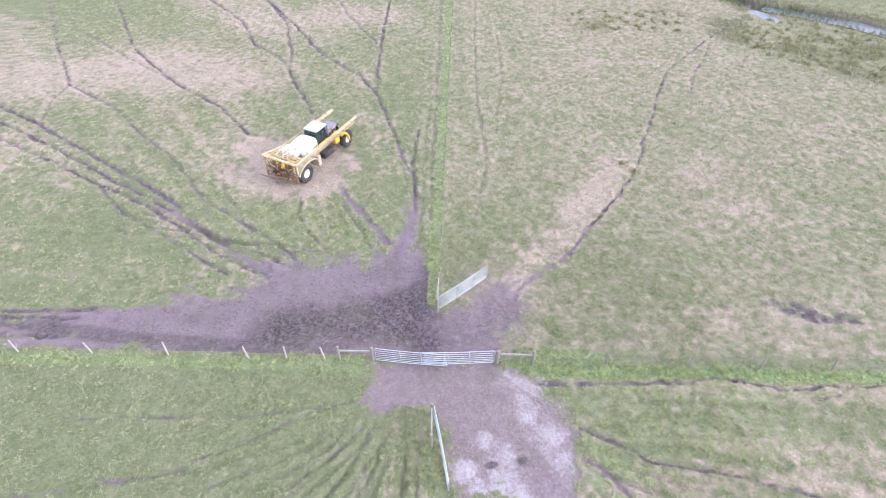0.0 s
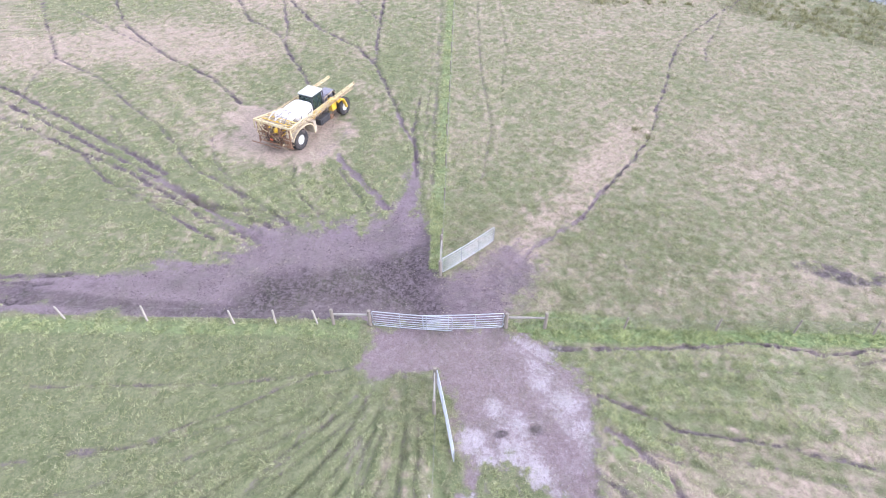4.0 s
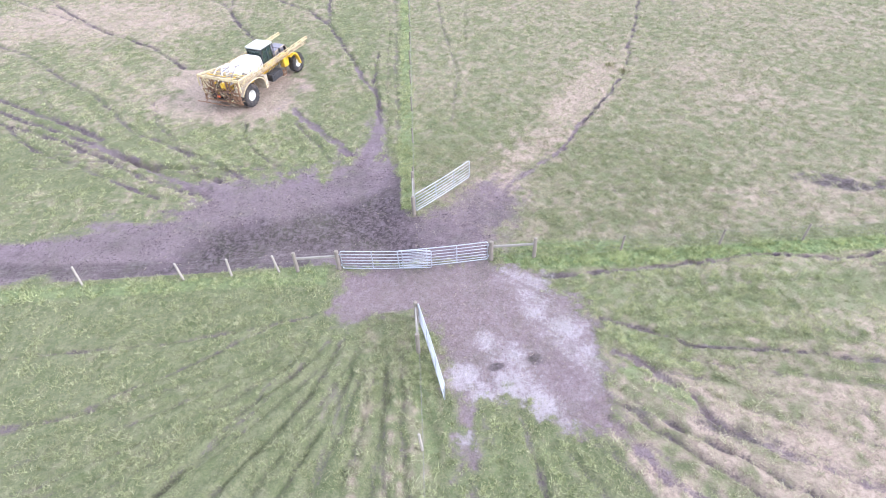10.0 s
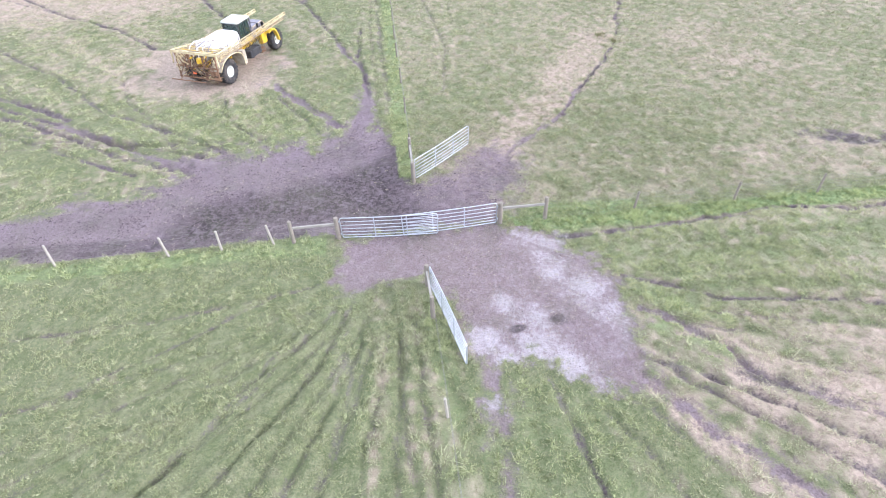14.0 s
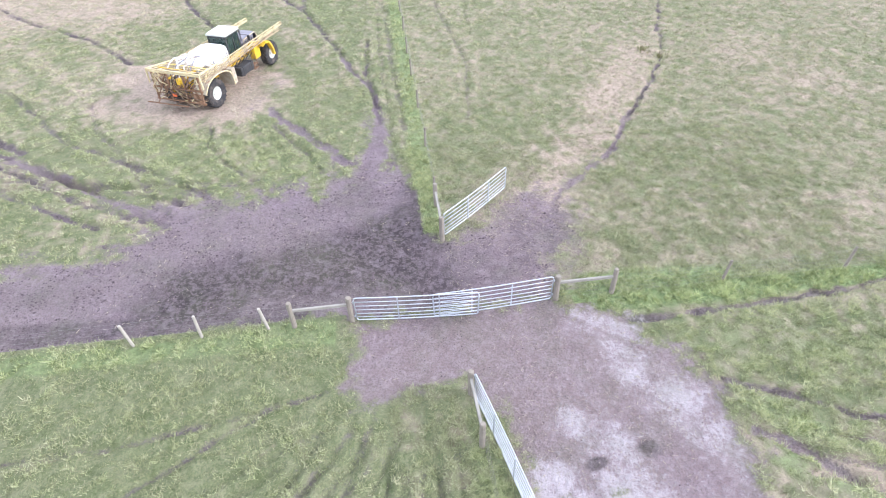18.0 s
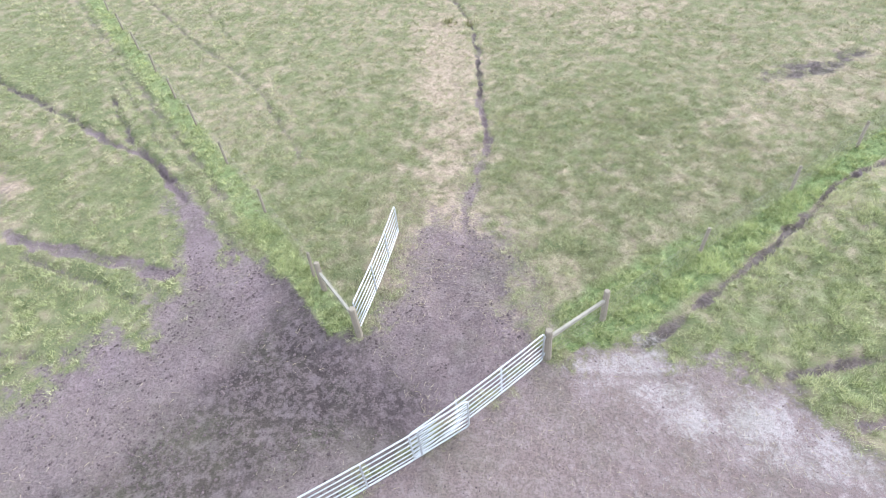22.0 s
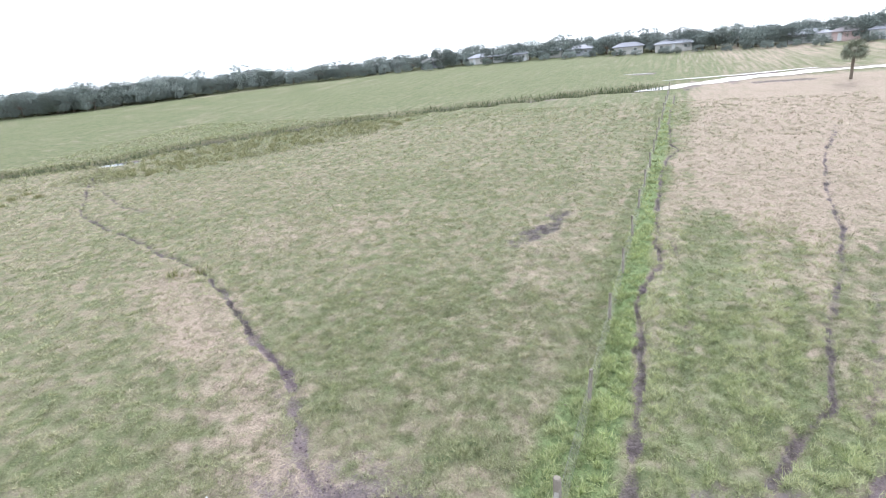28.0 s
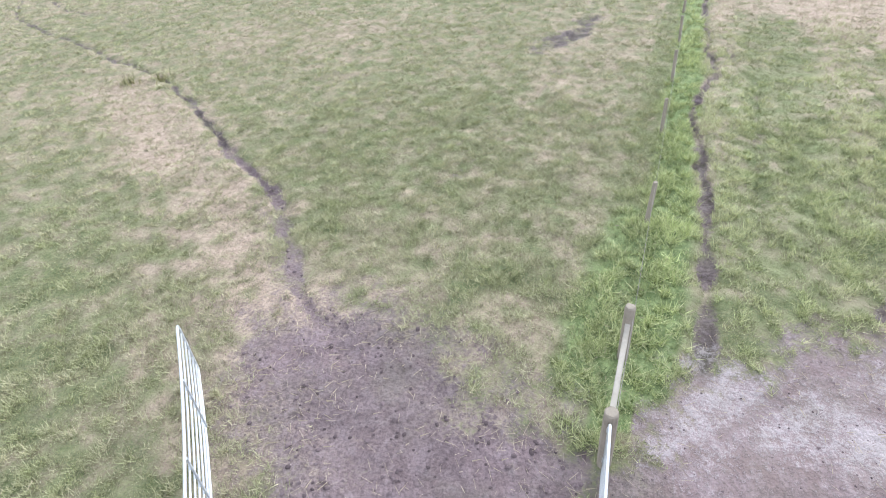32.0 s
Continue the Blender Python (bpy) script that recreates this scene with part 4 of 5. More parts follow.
for k, px in enumerate(WEST_X):
    fence_post(px, 0.03 * math.sin(k * 2.1), 1.28, 0.062, (random.uniform(-4, 4), random.uniform(-9, -1)), "slim pale wooden fence post leaning in tall grass", WOOD_PALE)
for k, px in enumerate(EAST_X):
    fence_post(px, 0.04 * math.sin(k * 1.7), 1.2, 0.065, (random.uniform(-4, 4), random.uniform(-3, 3)), "grey wooden fence post in bright tall grass")
for k, py in enumerate(NORTH_Y):
    fence_post(0.03 * math.sin(k * 1.3), py, 1.2, 0.06, (random.uniform(-3, 3), random.uniform(-4, 4)), "thin grey wooden post in a grassed fence line")
for py in (-11.4, -17.0):
    fence_post(0.1, py, 1.2, 0.06, (2, 3), "thin pale wooden fence post in rough grass", WOOD_PALE)
rail_board((-4.4, 0, 0.98), (-6.6, 0, 0.98))
rail_board((4.4, 0, 0.98), (6.7, 0, 0.98))
rail_board((0, 4.65, 0.98), (0, 7.15, 0.98))
rail_board((0, -4.25, 0.98), (0.05, -6.25, 0.98))
wire_fence("west_wire_fence", [(-4.36, 0.07)] + [(-6.65, 0.07)] + [(x, 0.07) for x in WEST_X], (0.35, 0.7, 1.0, 1.22))
wire_fence("east_wire_fence", [(4.36, -0.07), (6.75, -0.08)] + [(x, -0.07) for x in EAST_X], (0.2, 0.42, 0.64, 0.86, 1.04, 1.16), 0.7, "wire netting fence with many strands along bright grass")
wire_fence("north_wire_fence", [(0.08, 4.6), (0.08, 7.2)] + [(0.07, y) for y in NORTH_Y], (0.3, 0.6, 0.88, 1.12), 0, "strands of fence wire along the pasture division")
wire_fence("south_wire_fence", [(0.1, -4.2), (0.12, -6.3), (0.16, -11.4), (0.16, -17.0), (0.2, -22)], (0.35, 0.7, 1.08), 0)


def field_gate(hinge, tip, sag=0.0, label="galvanised six-rail tubular steel field gate", tall=1.31, lift=0.06):
    """A tubular gate: bent outer frame, six rails, three uprights, two hinges and a latch chain."""
    hinge, tip = Vector((*hinge, 0)), Vector((*tip, 0))
    span = (tip - hinge).length
    root = tagged(new("field_gate"), label, "gate", "field gates")
    root.matrix_world = Matrix.Translation((hinge.x, hinge.y, lift)) @ Matrix.Rotation(math.atan2(tip.y - hinge.y, tip.x - hinge.x), 4, "Z")

    def bow(u):
        return sag * math.sin(math.pi * u / span)

    top, r = tall, 0.028
    bm = bmesh.new()
    loop = []
    for cx, cz, a0 in ((0.15, 0.12, 180), (span - 0.15, 0.12, 270), (span - 0.15, top - 0.15, 0), (0.15, top - 0.15, 90)):
        rad = 0.13 if cz > 0.5 else 0.10
        loop += [(cx + rad * math.cos(radians(a0 + s)), bow(cx), cz + rad * math.sin(radians(a0 + s))) for s in (0, 30, 60, 90)]
    full = []
    for (a, b) in zip(loop, loop[1:] + loop[:1]):
        full.append(a)
        if abs(a[0] - b[0]) > 1:
            full += [(a[0] + (b[0] - a[0]) * t, bow(a[0] + (b[0] - a[0]) * t), a[2] + (b[2] - a[2]) * t) for t in (0.2, 0.4, 0.6, 0.8)]
    path_tube(bm, full + full[:1], r, 8)
    part("frame", bm, STEEL, root, smooth_faces=True)
    for k in range(1, 6):
        h = 0.02 + (top - 0.04) * (k / 6) ** 1.12
        bm = bmesh.new()
        path_tube(bm, [(0.03 + (span - 0.06) * t, bow(0.03 + (span - 0.06) * t), h) for t in (0, 0.2, 0.4, 0.6, 0.8, 1)], 0.0195, 8)
        part("rail", bm, STEEL, root, smooth_faces=True)
    for u in (span * 0.35, span * 0.68):
        bm = bmesh.new()
        bar(bm, (u, bow(u) - 0.03, 0.03), (u, bow(u) - 0.03, top - 0.01), 0.05, 0.025, (0, 1, 0))
        part("upright", bm, STEEL, root)
    for h in (0.25, top - 0.25):
        bm = bmesh.new()
        tube(bm, (-0.10, 0, h), (0.03, 0, h), 0.014, 8)
        tube(bm, (0.0, 0, h - 0.05), (0.0, 0, h + 0.05), 0.035, 10)
        part("hinge", bm, STEEL, root)
    bm = bmesh.new()
    path_tube(bm, [(span - 0.03, -0.03, top * 0.72), (span + 0.02, -0.05, top * 0.6), (span - 0.04, -0.05, top * 0.5)], 0.008, 5)
    part("chain", bm, WIRE, root)
    return root


field_gate((-4.13, -0.03), (0.95, -0.42), -0.05)
field_gate((4.13, 0.0), (-0.95, -0.30), 0.05)
field_gate((0.10, 4.68), (3.80, 8.15), -0.06, "galvanised six-rail steel gate swung open over grass", lift=0.16)
field_gate((0.13, -4.25), (1.18, -9.15), 0.03, "galvanised steel gate standing half open beside the lime pad")


# ---------------------------------------------------------------- water
def water_material():
    m, nd, ln, b = mat("water", 0.08, 0, 0.5)
    pos = nd.new("ShaderNodeNewGeometry").outputs["Position"]
    b.inputs["Base Color"].default_value = (0.10, 0.11, 0.12, 1)
    bump(nd, ln, b, noise_node(nd, ln, 3.0, 3, 0.5, pos), 0.08, 0.05)
    return m


WATER = water_material()


def water(name, line, z, label, ragged=0.0):
    """A sheet of water along a line of (x, y, half width), with uneven banks."""
    bm = bmesh.new()
    dense = []
    for (ax, ay, ar), (bx, by, br) in zip(line, line[1:]):
        n = max(1, int(math.hypot(bx - ax, by - ay) / 0.7)) if ragged else 1
        dense += [(ax + (bx - ax) * k / n, ay + (by - ay) * k / n, ar + (br - ar) * k / n) for k in range(n)]
    dense.append(line[-1])
    left, right = [], []
    for i, (x, y, r) in enumerate(dense):
        ax, ay, _ = dense[max(i - 2, 0)]
        bx, by, _ = dense[min(i + 2, len(dense) - 1)]
        d = Vector((bx - ax, by - ay, 0)).normalized()
        s = Vector((-d.y, d.x, 0))
        u, v = (r + 0.5 * (not ragged) + ragged * r * (2.4 * float(fractal(np.array([i * 0.7]), np.array([q]), 5.0, 171)[0]) - 1.2) for q in (3.0, 60.0))
        left.append(bm.verts.new(Vector((x, y, z)) + s * max(u, 0.08)))
        right.append(bm.verts.new(Vector((x, y, z)) - s * max(v, 0.08)))
    for k in range(len(dense) - 1):
        bm.faces.new((left[k], right[k], right[k + 1], left[k + 1]))
    return tagged(part(name, bm, WATER), label, "water", "", "structure")


for k, line in enumerate(POOLS):
    water("water_pool", line, (-0.10, -0.55, -0.4)[k], "still pale pool in the marshy ditch")
water("water_river", RIVER, -0.08, "shallow bright river bending through the far pasture", 1.0)
water("water_braid", RIVER_BRAID, -0.075, "narrow bright braid of the shallow river", 1.3)
water("water_arm", RIVER_ARM, -0.07, "narrow bright arm of the shallow river", 0.6)


# ---------------------------------------------------------------- straw and clods on the bare ground
def build_straw():
    n = 46000
    x, y = rng.uniform(-16, 20, n), rng.uniform(-12, 18, n)
    mud, dry, lime, lush, reed, wet_shade, z = plan(x, y)
    keep = rng.random(n) < np.clip(smooth(mud, 0.2, 0.6) * (1 - 0.8 * wet_shade) * np.where(x < 0, 0.12, np.where(y > 0, 1.0, 0.4)) + 0.25 * dry, 0, 1) * smooth(fractal(x, y, 3, 131), 0.3, 0.62)
    x, y, z = x[keep], y[keep], z[keep]
    n = len(x)
    a, ln, w = rng.uniform(0, np.pi, n), rng.uniform(0.03, 0.12, n), rng.uniform(0.0016, 0.0034, n)
    dx, dy = np.cos(a) * ln, np.sin(a) * ln
    px, py = -np.sin(a) * w, np.cos(a) * w
    co = np.stack([np.stack([x - dx + px * s, y - dy + py * s, z + 0.02 + 0 * x], 1) for s in (-1, 1)] + [np.stack([x + dx + px * s, y + dy + py * s, z + rng.uniform(0.02, 0.07, n)], 1) for s in (1, -1)], 1).reshape(-1, 3)
    me = bpy.data.meshes.new("straw")
    me.from_pydata(co.tolist(), [], np.arange(len(co)).reshape(-1, 4).tolist())
    me.materials.append(worn("straw", (0.40, 0.345, 0.26), (0.26, 0.22, 0.165), 0.8))
    return tagged(new("straw", me), "loose pale straw trodden into the bare ground", "straw", "", "stuff")


def build_clods():
    """Lumps of kicked-up earth on the churned ground."""
    lump = bmesh.new()
    bmesh.ops.create_icosphere(lump, subdivisions=1, radius=1.0)
    base = np.array([v.co[:] for v in lump.verts])
    tri = np.array([[v.index for v in f.verts] for f in lump.faces])
    lump.free()
    n = 52000
    x, y = rng.uniform(-26, 12, n), rng.uniform(-13, 13, n)
    mud, dry, lime, lush, reed, wet_shade, z = plan(x, y)
    keep = rng.random(n) < smooth(mud, 0.45, 0.8) * (1 - 0.5 * smooth(lime, 0.1, 0.4)) * np.where(y > 0, 1.0, 0.8) * np.where(x > 0.5, 0.5, 1.0) * (0.25 + 0.75 * smooth(value_noise(x, y, 0.8, 151), 0.4, 0.7))
    x, y, z = x[keep][:18000], y[keep][:18000], z[keep][:18000]
    n = len(x)
    size = rng.uniform(0.014, 0.034, n) * np.where(y > 0, 1.0, 0.5) * rng.uniform(0.7, 1.5, n)
    co = base[None] * rng.uniform(0.6, 1.35, (n, len(base), 1)) * size[:, None, None] * np.array([1.2, 1.2, 0.75])
    co = co + np.stack([x, y, z + size * 0.2], 1)[:, None]
    faces = tri[None] + (np.arange(n) * len(base))[:, None, None]
    me = bpy.data.meshes.new("clods")
    me.from_pydata(co.reshape(-1, 3).tolist(), [], faces.reshape(-1, 3).tolist())
    m, nd, ln, b = mat("clod_earth", 0.95, 0, 0.1)
    isl = nd.new("ShaderNodeNewGeometry").outputs["Random Per Island"]
    ln.new(mix(nd, ln, isl, (0.065, 0.051, 0.055), (0.155, 0.122, 0.132)), b.inputs["Base Color"])
    me.materials.append(m)
    return tagged(new("clods", me), "small lumps of grey-brown earth on churned mud", "earth clods", "", "stuff")


build_straw()
build_clods()


# ---------------------------------------------------------------- the crop sprayer
YELLOW = worn("yellow_paint", (0.72, 0.47, 0.03), (0.40, 0.28, 0.10), 0.45, 0, 2.2, 0.5, 0.5)
CREAM = worn("faded_boom_paint", (0.64, 0.54, 0.32), (0.36, 0.25, 0.16), 0.65, 0, 3.0, 0.8, 0.3)
FENDER = worn("faded_fender_paint", (0.47, 0.415, 0.32), (0.27, 0.21, 0.15), 0.65, 0, 2.4, 0.85, 0.3)
DUSTY = worn("dusty_cream", (0.42, 0.365, 0.295), (0.24, 0.18, 0.13), 0.7, 0, 1.8, 0.85, 0.3)
WHITE = worn("tank_plastic", (0.76, 0.74, 0.71), (0.52, 0.46, 0.40), 0.5, 0, 1.6, 0.45, 0.4)
ROOF = worn("cab_roof_paint", (0.58, 0.60, 0.55), (0.42, 0.40, 0.34), 0.5, 0, 1.5, 0.4, 0.5)
RUBBER = worn("tyre_rubber", (0.035, 0.035, 0.038), (0.16, 0.13, 0.11), 0.85, 0, 2.5, 0.7, 0.3)
BLACK = worn("black_plastic", (0.035, 0.035, 0.04), (0.12, 0.11, 0.10), 0.55, 0, 2.5, 0.5, 0.4)
GREY = worn("engine_grey", (0.22, 0.21, 0.25), (0.12, 0.10, 0.09), 0.5, 0.3, 3.0, 0.6, 0.4)
BROWN = worn("stained_boom_paint", (0.42, 0.34, 0.22), (0.17, 0.11, 0.075), 0.7, 0, 3.5, 0.9, 0.3)
RUST = worn("rusty_steel", (0.27, 0.16, 0.10), (0.12, 0.08, 0.06), 0.85, 0.2, 4.0, 0.7, 0.3)
ORANGE = worn("orange_marker", (0.75, 0.16, 0.05), (0.40, 0.12, 0.06), 0.55, 0, 3, 0.4, 0.4)


def glass_material():
    m, nd, ln, b = mat("cab_glass", 0.06, 0, 0.6)
    b.inputs["Base Color"].default_value = (0.035, 0.06, 0.055, 1)
    b.inputs["Alpha"].default_value = 0.68
    return m


GLASS = glass_material()


def lathe(bm, profile, n, m):
    """Turns a closed profile of (radius, y) round the y axis."""
    rings = []
    for k in range(n):
        a = 2 * math.pi * k / n
        rings.append([bm.verts.new(m @ Vector((r * math.cos(a), y, r * math.sin(a)))) for r, y in profile])
    for k in range(n):
        u, v = rings[k], rings[(k + 1) % n]
        for j in range(len(profile)):
            q = (j + 1) % len(profile)
            bm.faces.new((u[j], u[q], v[q], v[j]))


def wheel(root, x, y, r, w, side):
    """A lugged farm tyre, its white dished rim, hub and bolts."""
    at = Matrix.Translation((x, y, r))
    bm = bmesh.new()
    h = w / 2
    lathe(bm, [(r * 0.46, -h * 0.8), (r * 0.66, -h), (r * 0.88, -h * 0.98), (r * 0.96, -h * 0.8), (r * 0.965, h * 0.8), (r * 0.88, h * 0.98), (r * 0.66, h), (r * 0.46, h * 0.8)], 36, at)
    for k in range(20):
        for s in (-1, 1):
            a = 2 * math.pi * (k + (0.25 if s > 0 else -0.25)) / 20
            m = at @ Matrix.Rotation(-a, 4, "Y") @ Matrix.Translation((r * 0.965, s * h * 0.48, 0)) @ Matrix.Rotation(radians(s * 32), 4, "X")
            block(bm, (0, 0, 0), (0.075, h * 1.02, 0.055), 0, m)
    tyre = part("tyre", bm, RUBBER, root, "dusty black lugged farm tyre")
    bm = bmesh.new()
    s = side
    lathe(bm, [(0.02, s * h * 0.35), (r * 0.25, s * h * 0.38), (r * 0.30, s * h * 0.60), (r * 0.43, s * h * 0.70), (r * 0.465, s * h * 0.80), (r * 0.465, -s * h * 0.7), (r * 0.45, -s * h * 0.6), (0.02, -s * h * 0.2)], 32, at)
    rim = part("rim", bm, ROOF, tyre, "white steel wheel rim", True)
    bm = bmesh.new()
    tube(bm, (x, y + s * h * 0.3, r), (x, y + s * h * 0.66, r), r * 0.16, 16)
    for k in range(8):
        a = 2 * math.pi * k / 8
        tube(bm, (x + r * 0.27 * math.cos(a), y + s * h * 0.36, r + r * 0.27 * math.sin(a)), (x + r * 0.27 * math.cos(a), y + s * h * 0.52, r + r * 0.27 * math.sin(a)), 0.022, 6)
    part("hub", bm, WHITE, tyre)


def truss(bm, p, q, wide, tall, bays, r, side=(0, 1, 0)):
    """A three-chord lattice from p to q, narrowing to its tip."""
    p, q, side = Vector(p), Vector(q), Vector(side)

    def chord(t):
        c, k = p.lerp(q, t), 1 - 0.45 * t
        return [c + side * wide * k / 2, c - side * wide * k / 2, c + Vector((0, 0, tall * k))]

    for k in range(3):
        tube(bm, chord(0)[k], chord(1)[k], r, 6)
    for b in range(bays):
        u, v = chord(b / bays), chord((b + 1) / bays)
        tube(bm, u[0], v[2], r * 0.65, 5)
        tube(bm, u[2], v[1], r * 0.65, 5)
        tube(bm, u[0] if b % 2 else u[1], v[1] if b % 2 else v[0], r * 0.6, 5)
        tube(bm, v[0], v[2], r * 0.65, 5)
        tube(bm, v[1], v[2], r * 0.65, 5)
        tube(bm, v[0], v[1], r * 0.65, 5)
    for k in range(3):
        tube(bm, chord(1)[k], chord(1)[(k + 1) % 3], r, 6)
        tube(bm, chord(0)[k], chord(0)[(k + 1) % 3], r, 6)


def crop_sprayer():
    root = tagged(new("crop_sprayer"), "old yellow self-propelled crop sprayer, booms folded, parked on bare ground", "crop sprayer")
    # chassis
    for s in (-1, 1):
        bm = bmesh.new()
        bar(bm, (-1.0, s * 0.45, 1.2), (7.7, s * 0.45, 1.2), 0.12, 0.28)
        part("chassis_rail", bm, YELLOW, root)
    for x in (-0.7, 1.3, 3.2, 5.2, 6.9):
        bm = bmesh.new()
        bar(bm, (x, -0.45, 1.2), (x, 0.45, 1.2), 0.12, 0.2)
        part("cross_member", bm, YELLOW, root)
    for x in (0.0, 7.0):
        bm = bmesh.new()
        bar(bm, (x, -1.2, 0.98), (x, 1.2, 0.98), 0.26, 0.26)
        part("axle", bm, RUST, root)
    for s in (-1, 1):
        wheel(root, 0.0, s * 1.45, 0.94, 0.72, s)
        wheel(root, 7.0, s * 1.45, 0.86, 0.60, s)
        # rear mudguard: a bent sheet with thickness, swept down to a flat panel before the tyre
        bm = bmesh.new()
        ring = []
        bend = [(-1.3, 1.42), (-1.25, 1.52), (-1.12, 1.68), (-0.86, 1.9), (-0.42, 2.08), (0.1, 2.15), (0.62, 2.12), (1.1, 2.0), (1.44, 1.78), (1.58, 1.4), (1.62, 0.82)]
        for cx, cz in bend:
            for grow in (1.0, 1.035):
                ring.append([bm.verts.new((cx * grow, s * yy, 0.6 + (cz - 0.6) * grow)) for yy in (0.95, 2.04)])
        for k in range(10):
            i = 2 * k
            bm.faces.new((ring[i + 1][0], ring[i + 1][1], ring[i + 3][1], ring[i + 3][0]))
            bm.faces.new((ring[i][1], ring[i][0], ring[i + 2][0], ring[i + 2][1]))
            bm.faces.new((ring[i][1], ring[i + 2][1], ring[i + 3][1], ring[i + 1][1]))
            bm.faces.new((ring[i + 2][0], ring[i][0], ring[i + 1][0], ring[i + 3][0]))
        bm.faces.new((ring[0][0], ring[0][1], ring[1][1], ring[1][0]))
        bm.faces.new((ring[-2][1], ring[-2][0], ring[-1][0], ring[-1][1]))
        part("mudguard", bm, FENDER, root, "dusty cream mudguard over the rear tyre")
        bm = bmesh.new()
        path_tube(bm, [(cx * 1.03, s * 2.04, 0.6 + (cz - 0.6) * 1.03) for cx, cz in bend], 0.035, 6)
        part("mudguard_lip", bm, CREAM, root)
        bm = bmesh.new()
        block(bm, (1.88, s * 1.5, 1.36), (0.4, 0.98, 1.08), 0.08)
        part("splash_panel", bm, FENDER, root, "cream box panel before the rear tyre")
        # yellow front leg over the tyre down to the hub
        bm = bmesh.new()
        leg = [(5.95, 1.66, 1.8), (6.15, 1.82, 2.0), (6.4, 1.9, 1.98), (6.62, 1.92, 1.68), (6.82, 1.91, 1.26), (6.98, 1.88, 0.84)]
        for a, b2, w in zip(leg, leg[1:], (0.3, 0.34, 0.34, 0.32, 0.26)):
            bar(bm, (a[0], s * a[1], a[2]), (b2[0], s * b2[1], b2[2]), 0.12, w, (0, 1, 0))
        bmesh.ops.remove_doubles(bm, verts=bm.verts, dist=0.001)
        part("front_leg", bm, YELLOW, root, "bright yellow front wheel leg")
        bm = bmesh.new()
        bar(bm, (6.15, s * 0.4, 1.75), (6.15, s * 1.76, 1.88), 0.4, 0.2)
        part("leg_arm", bm, YELLOW, root)
        bm = bmesh.new()
        block(bm, (5.8, s * 1.1, 1.45), (0.7, 0.5, 1.0), 0.08)
        part("side_panel", bm, YELLOW, root)
        # fuel tank and tool box
        bm = bmesh.new()
        block(bm, (3.85, s * 1.35, 0.98), (1.55, 0.62, 0.62), 0.1)
        for x in (3.35, 4.35):
            block(bm, (x, s * 1.35, 0.98), (0.06, 0.66, 0.66), 0.01)
        part("side_box", bm, BLACK, root, "black strapped side tank")
        bm = bmesh.new()
        for z in (0.55, 0.85):
            block(bm, (4.95, s * 1.45, z), (0.5, 0.32, 0.04), 0.01)
        for x in (4.72, 5.18):
            tube(bm, (x, s * 1.58, 0.5), (x, s * 1.5, 1.5), 0.02, 6)
        part("step", bm, RUST, root)
        # folded boom: one lattice and the thin outer section beside it
        bm = bmesh.new()
        truss(bm, (-1.45, s * 1.62, 2.2), (9.15, s * 1.5, 2.22), 0.26, 0.36, 10, 0.027)
        part("boom_inner", bm, CREAM, root, "faded cream lattice boom section")
        bm = bmesh.new()
        truss(bm, (-1.2, s * 1.86, 2.28), (8.5, s * 1.76, 2.05), 0.16, 0.3, 13, 0.02)
        part("boom_outer", bm, BROWN, root, "brown-stained outer boom lattice")
        bm = bmesh.new()
        path_tube(bm, [(-1.0, s * 1.92, 2.06), (1.2, s * 1.88, 2.1), (3.5, s * 1.84, 2.12), (5.5, s * 1.8, 2.16), (7.6, s * 1.76, 2.2)], 0.024, 6)
        part("spray_line", bm, RUST, root, "brown spray line along the boom")
        for k in range(9):
            bm = bmesh.new()
            x = -0.4 + k * 0.85
            tube(bm, (x, s * (1.91 - 0.02 * x), 2.08 + x * 0.016), (x, s * (1.91 - 0.02 * x), 1.95 + x * 0.016), 0.025, 6, 0.012)
            part("nozzle", bm, BLACK, root)
        bm = bmesh.new()
        tube(bm, (3.0, s * 0.9, 1.3), (3.05, s * 1.88, 2.25), 0.05, 8)
        part("boom_rest", bm, YELLOW, root)
        bm = bmesh.new()
        tube(bm, (5.3, s * 0.7, 1.8), (5.35, s * 1.72, 2.3), 0.05, 8)
        part("boom_rest", bm, YELLOW, root)
        # mirror
        bm = bmesh.new()
        tube(bm, (4.95, s * 0.85, 2.9), (5.15, s * 1.35, 2.85), 0.018, 6)
        block(bm, (5.16, s * 1.36, 2.65), (0.05, 0.2, 0.36), 0.02)
        part("mirror", bm, BLACK, root)
    # tank: rounded body, rear hopper, lid and bands
    bm = bmesh.new()
    block(bm, (2.15, 0, 2.22), (2.3, 2.0, 1.5), 0.52)
    part("tank", bm, WHITE, root, "large white plastic spray tank", True)
    bm = bmesh.new()
    block(bm, (0, 0, 0), (0.95, 1.5, 0.75), 0.14, pose(0.55, 0.2, 2.55, 0, -10, 0))
    part("rear_hopper", bm, WHITE, root, "white plastic hopper behind the tank", True)
    bm = bmesh.new()
    tube(bm, (1.9, 0.1, 2.93), (1.9, 0.1, 3.06), 0.32, 20)
    tube(bm, (1.9, 0.1, 3.06), (1.9, 0.1, 3.11), 0.2, 20)
    part("tank_lid", bm, ROOF, root)
    for x, y in itertools.product((1.35, 2.85), (-1.02, 1.02)):
        bm = bmesh.new()
        bar(bm, (x, y, 1.5), (x, y, 2.5), 0.06, 0.03, (0, 1, 0))
        part("tank_strap", bm, GREY, root)
    for k in range(3):
        bm = bmesh.new()
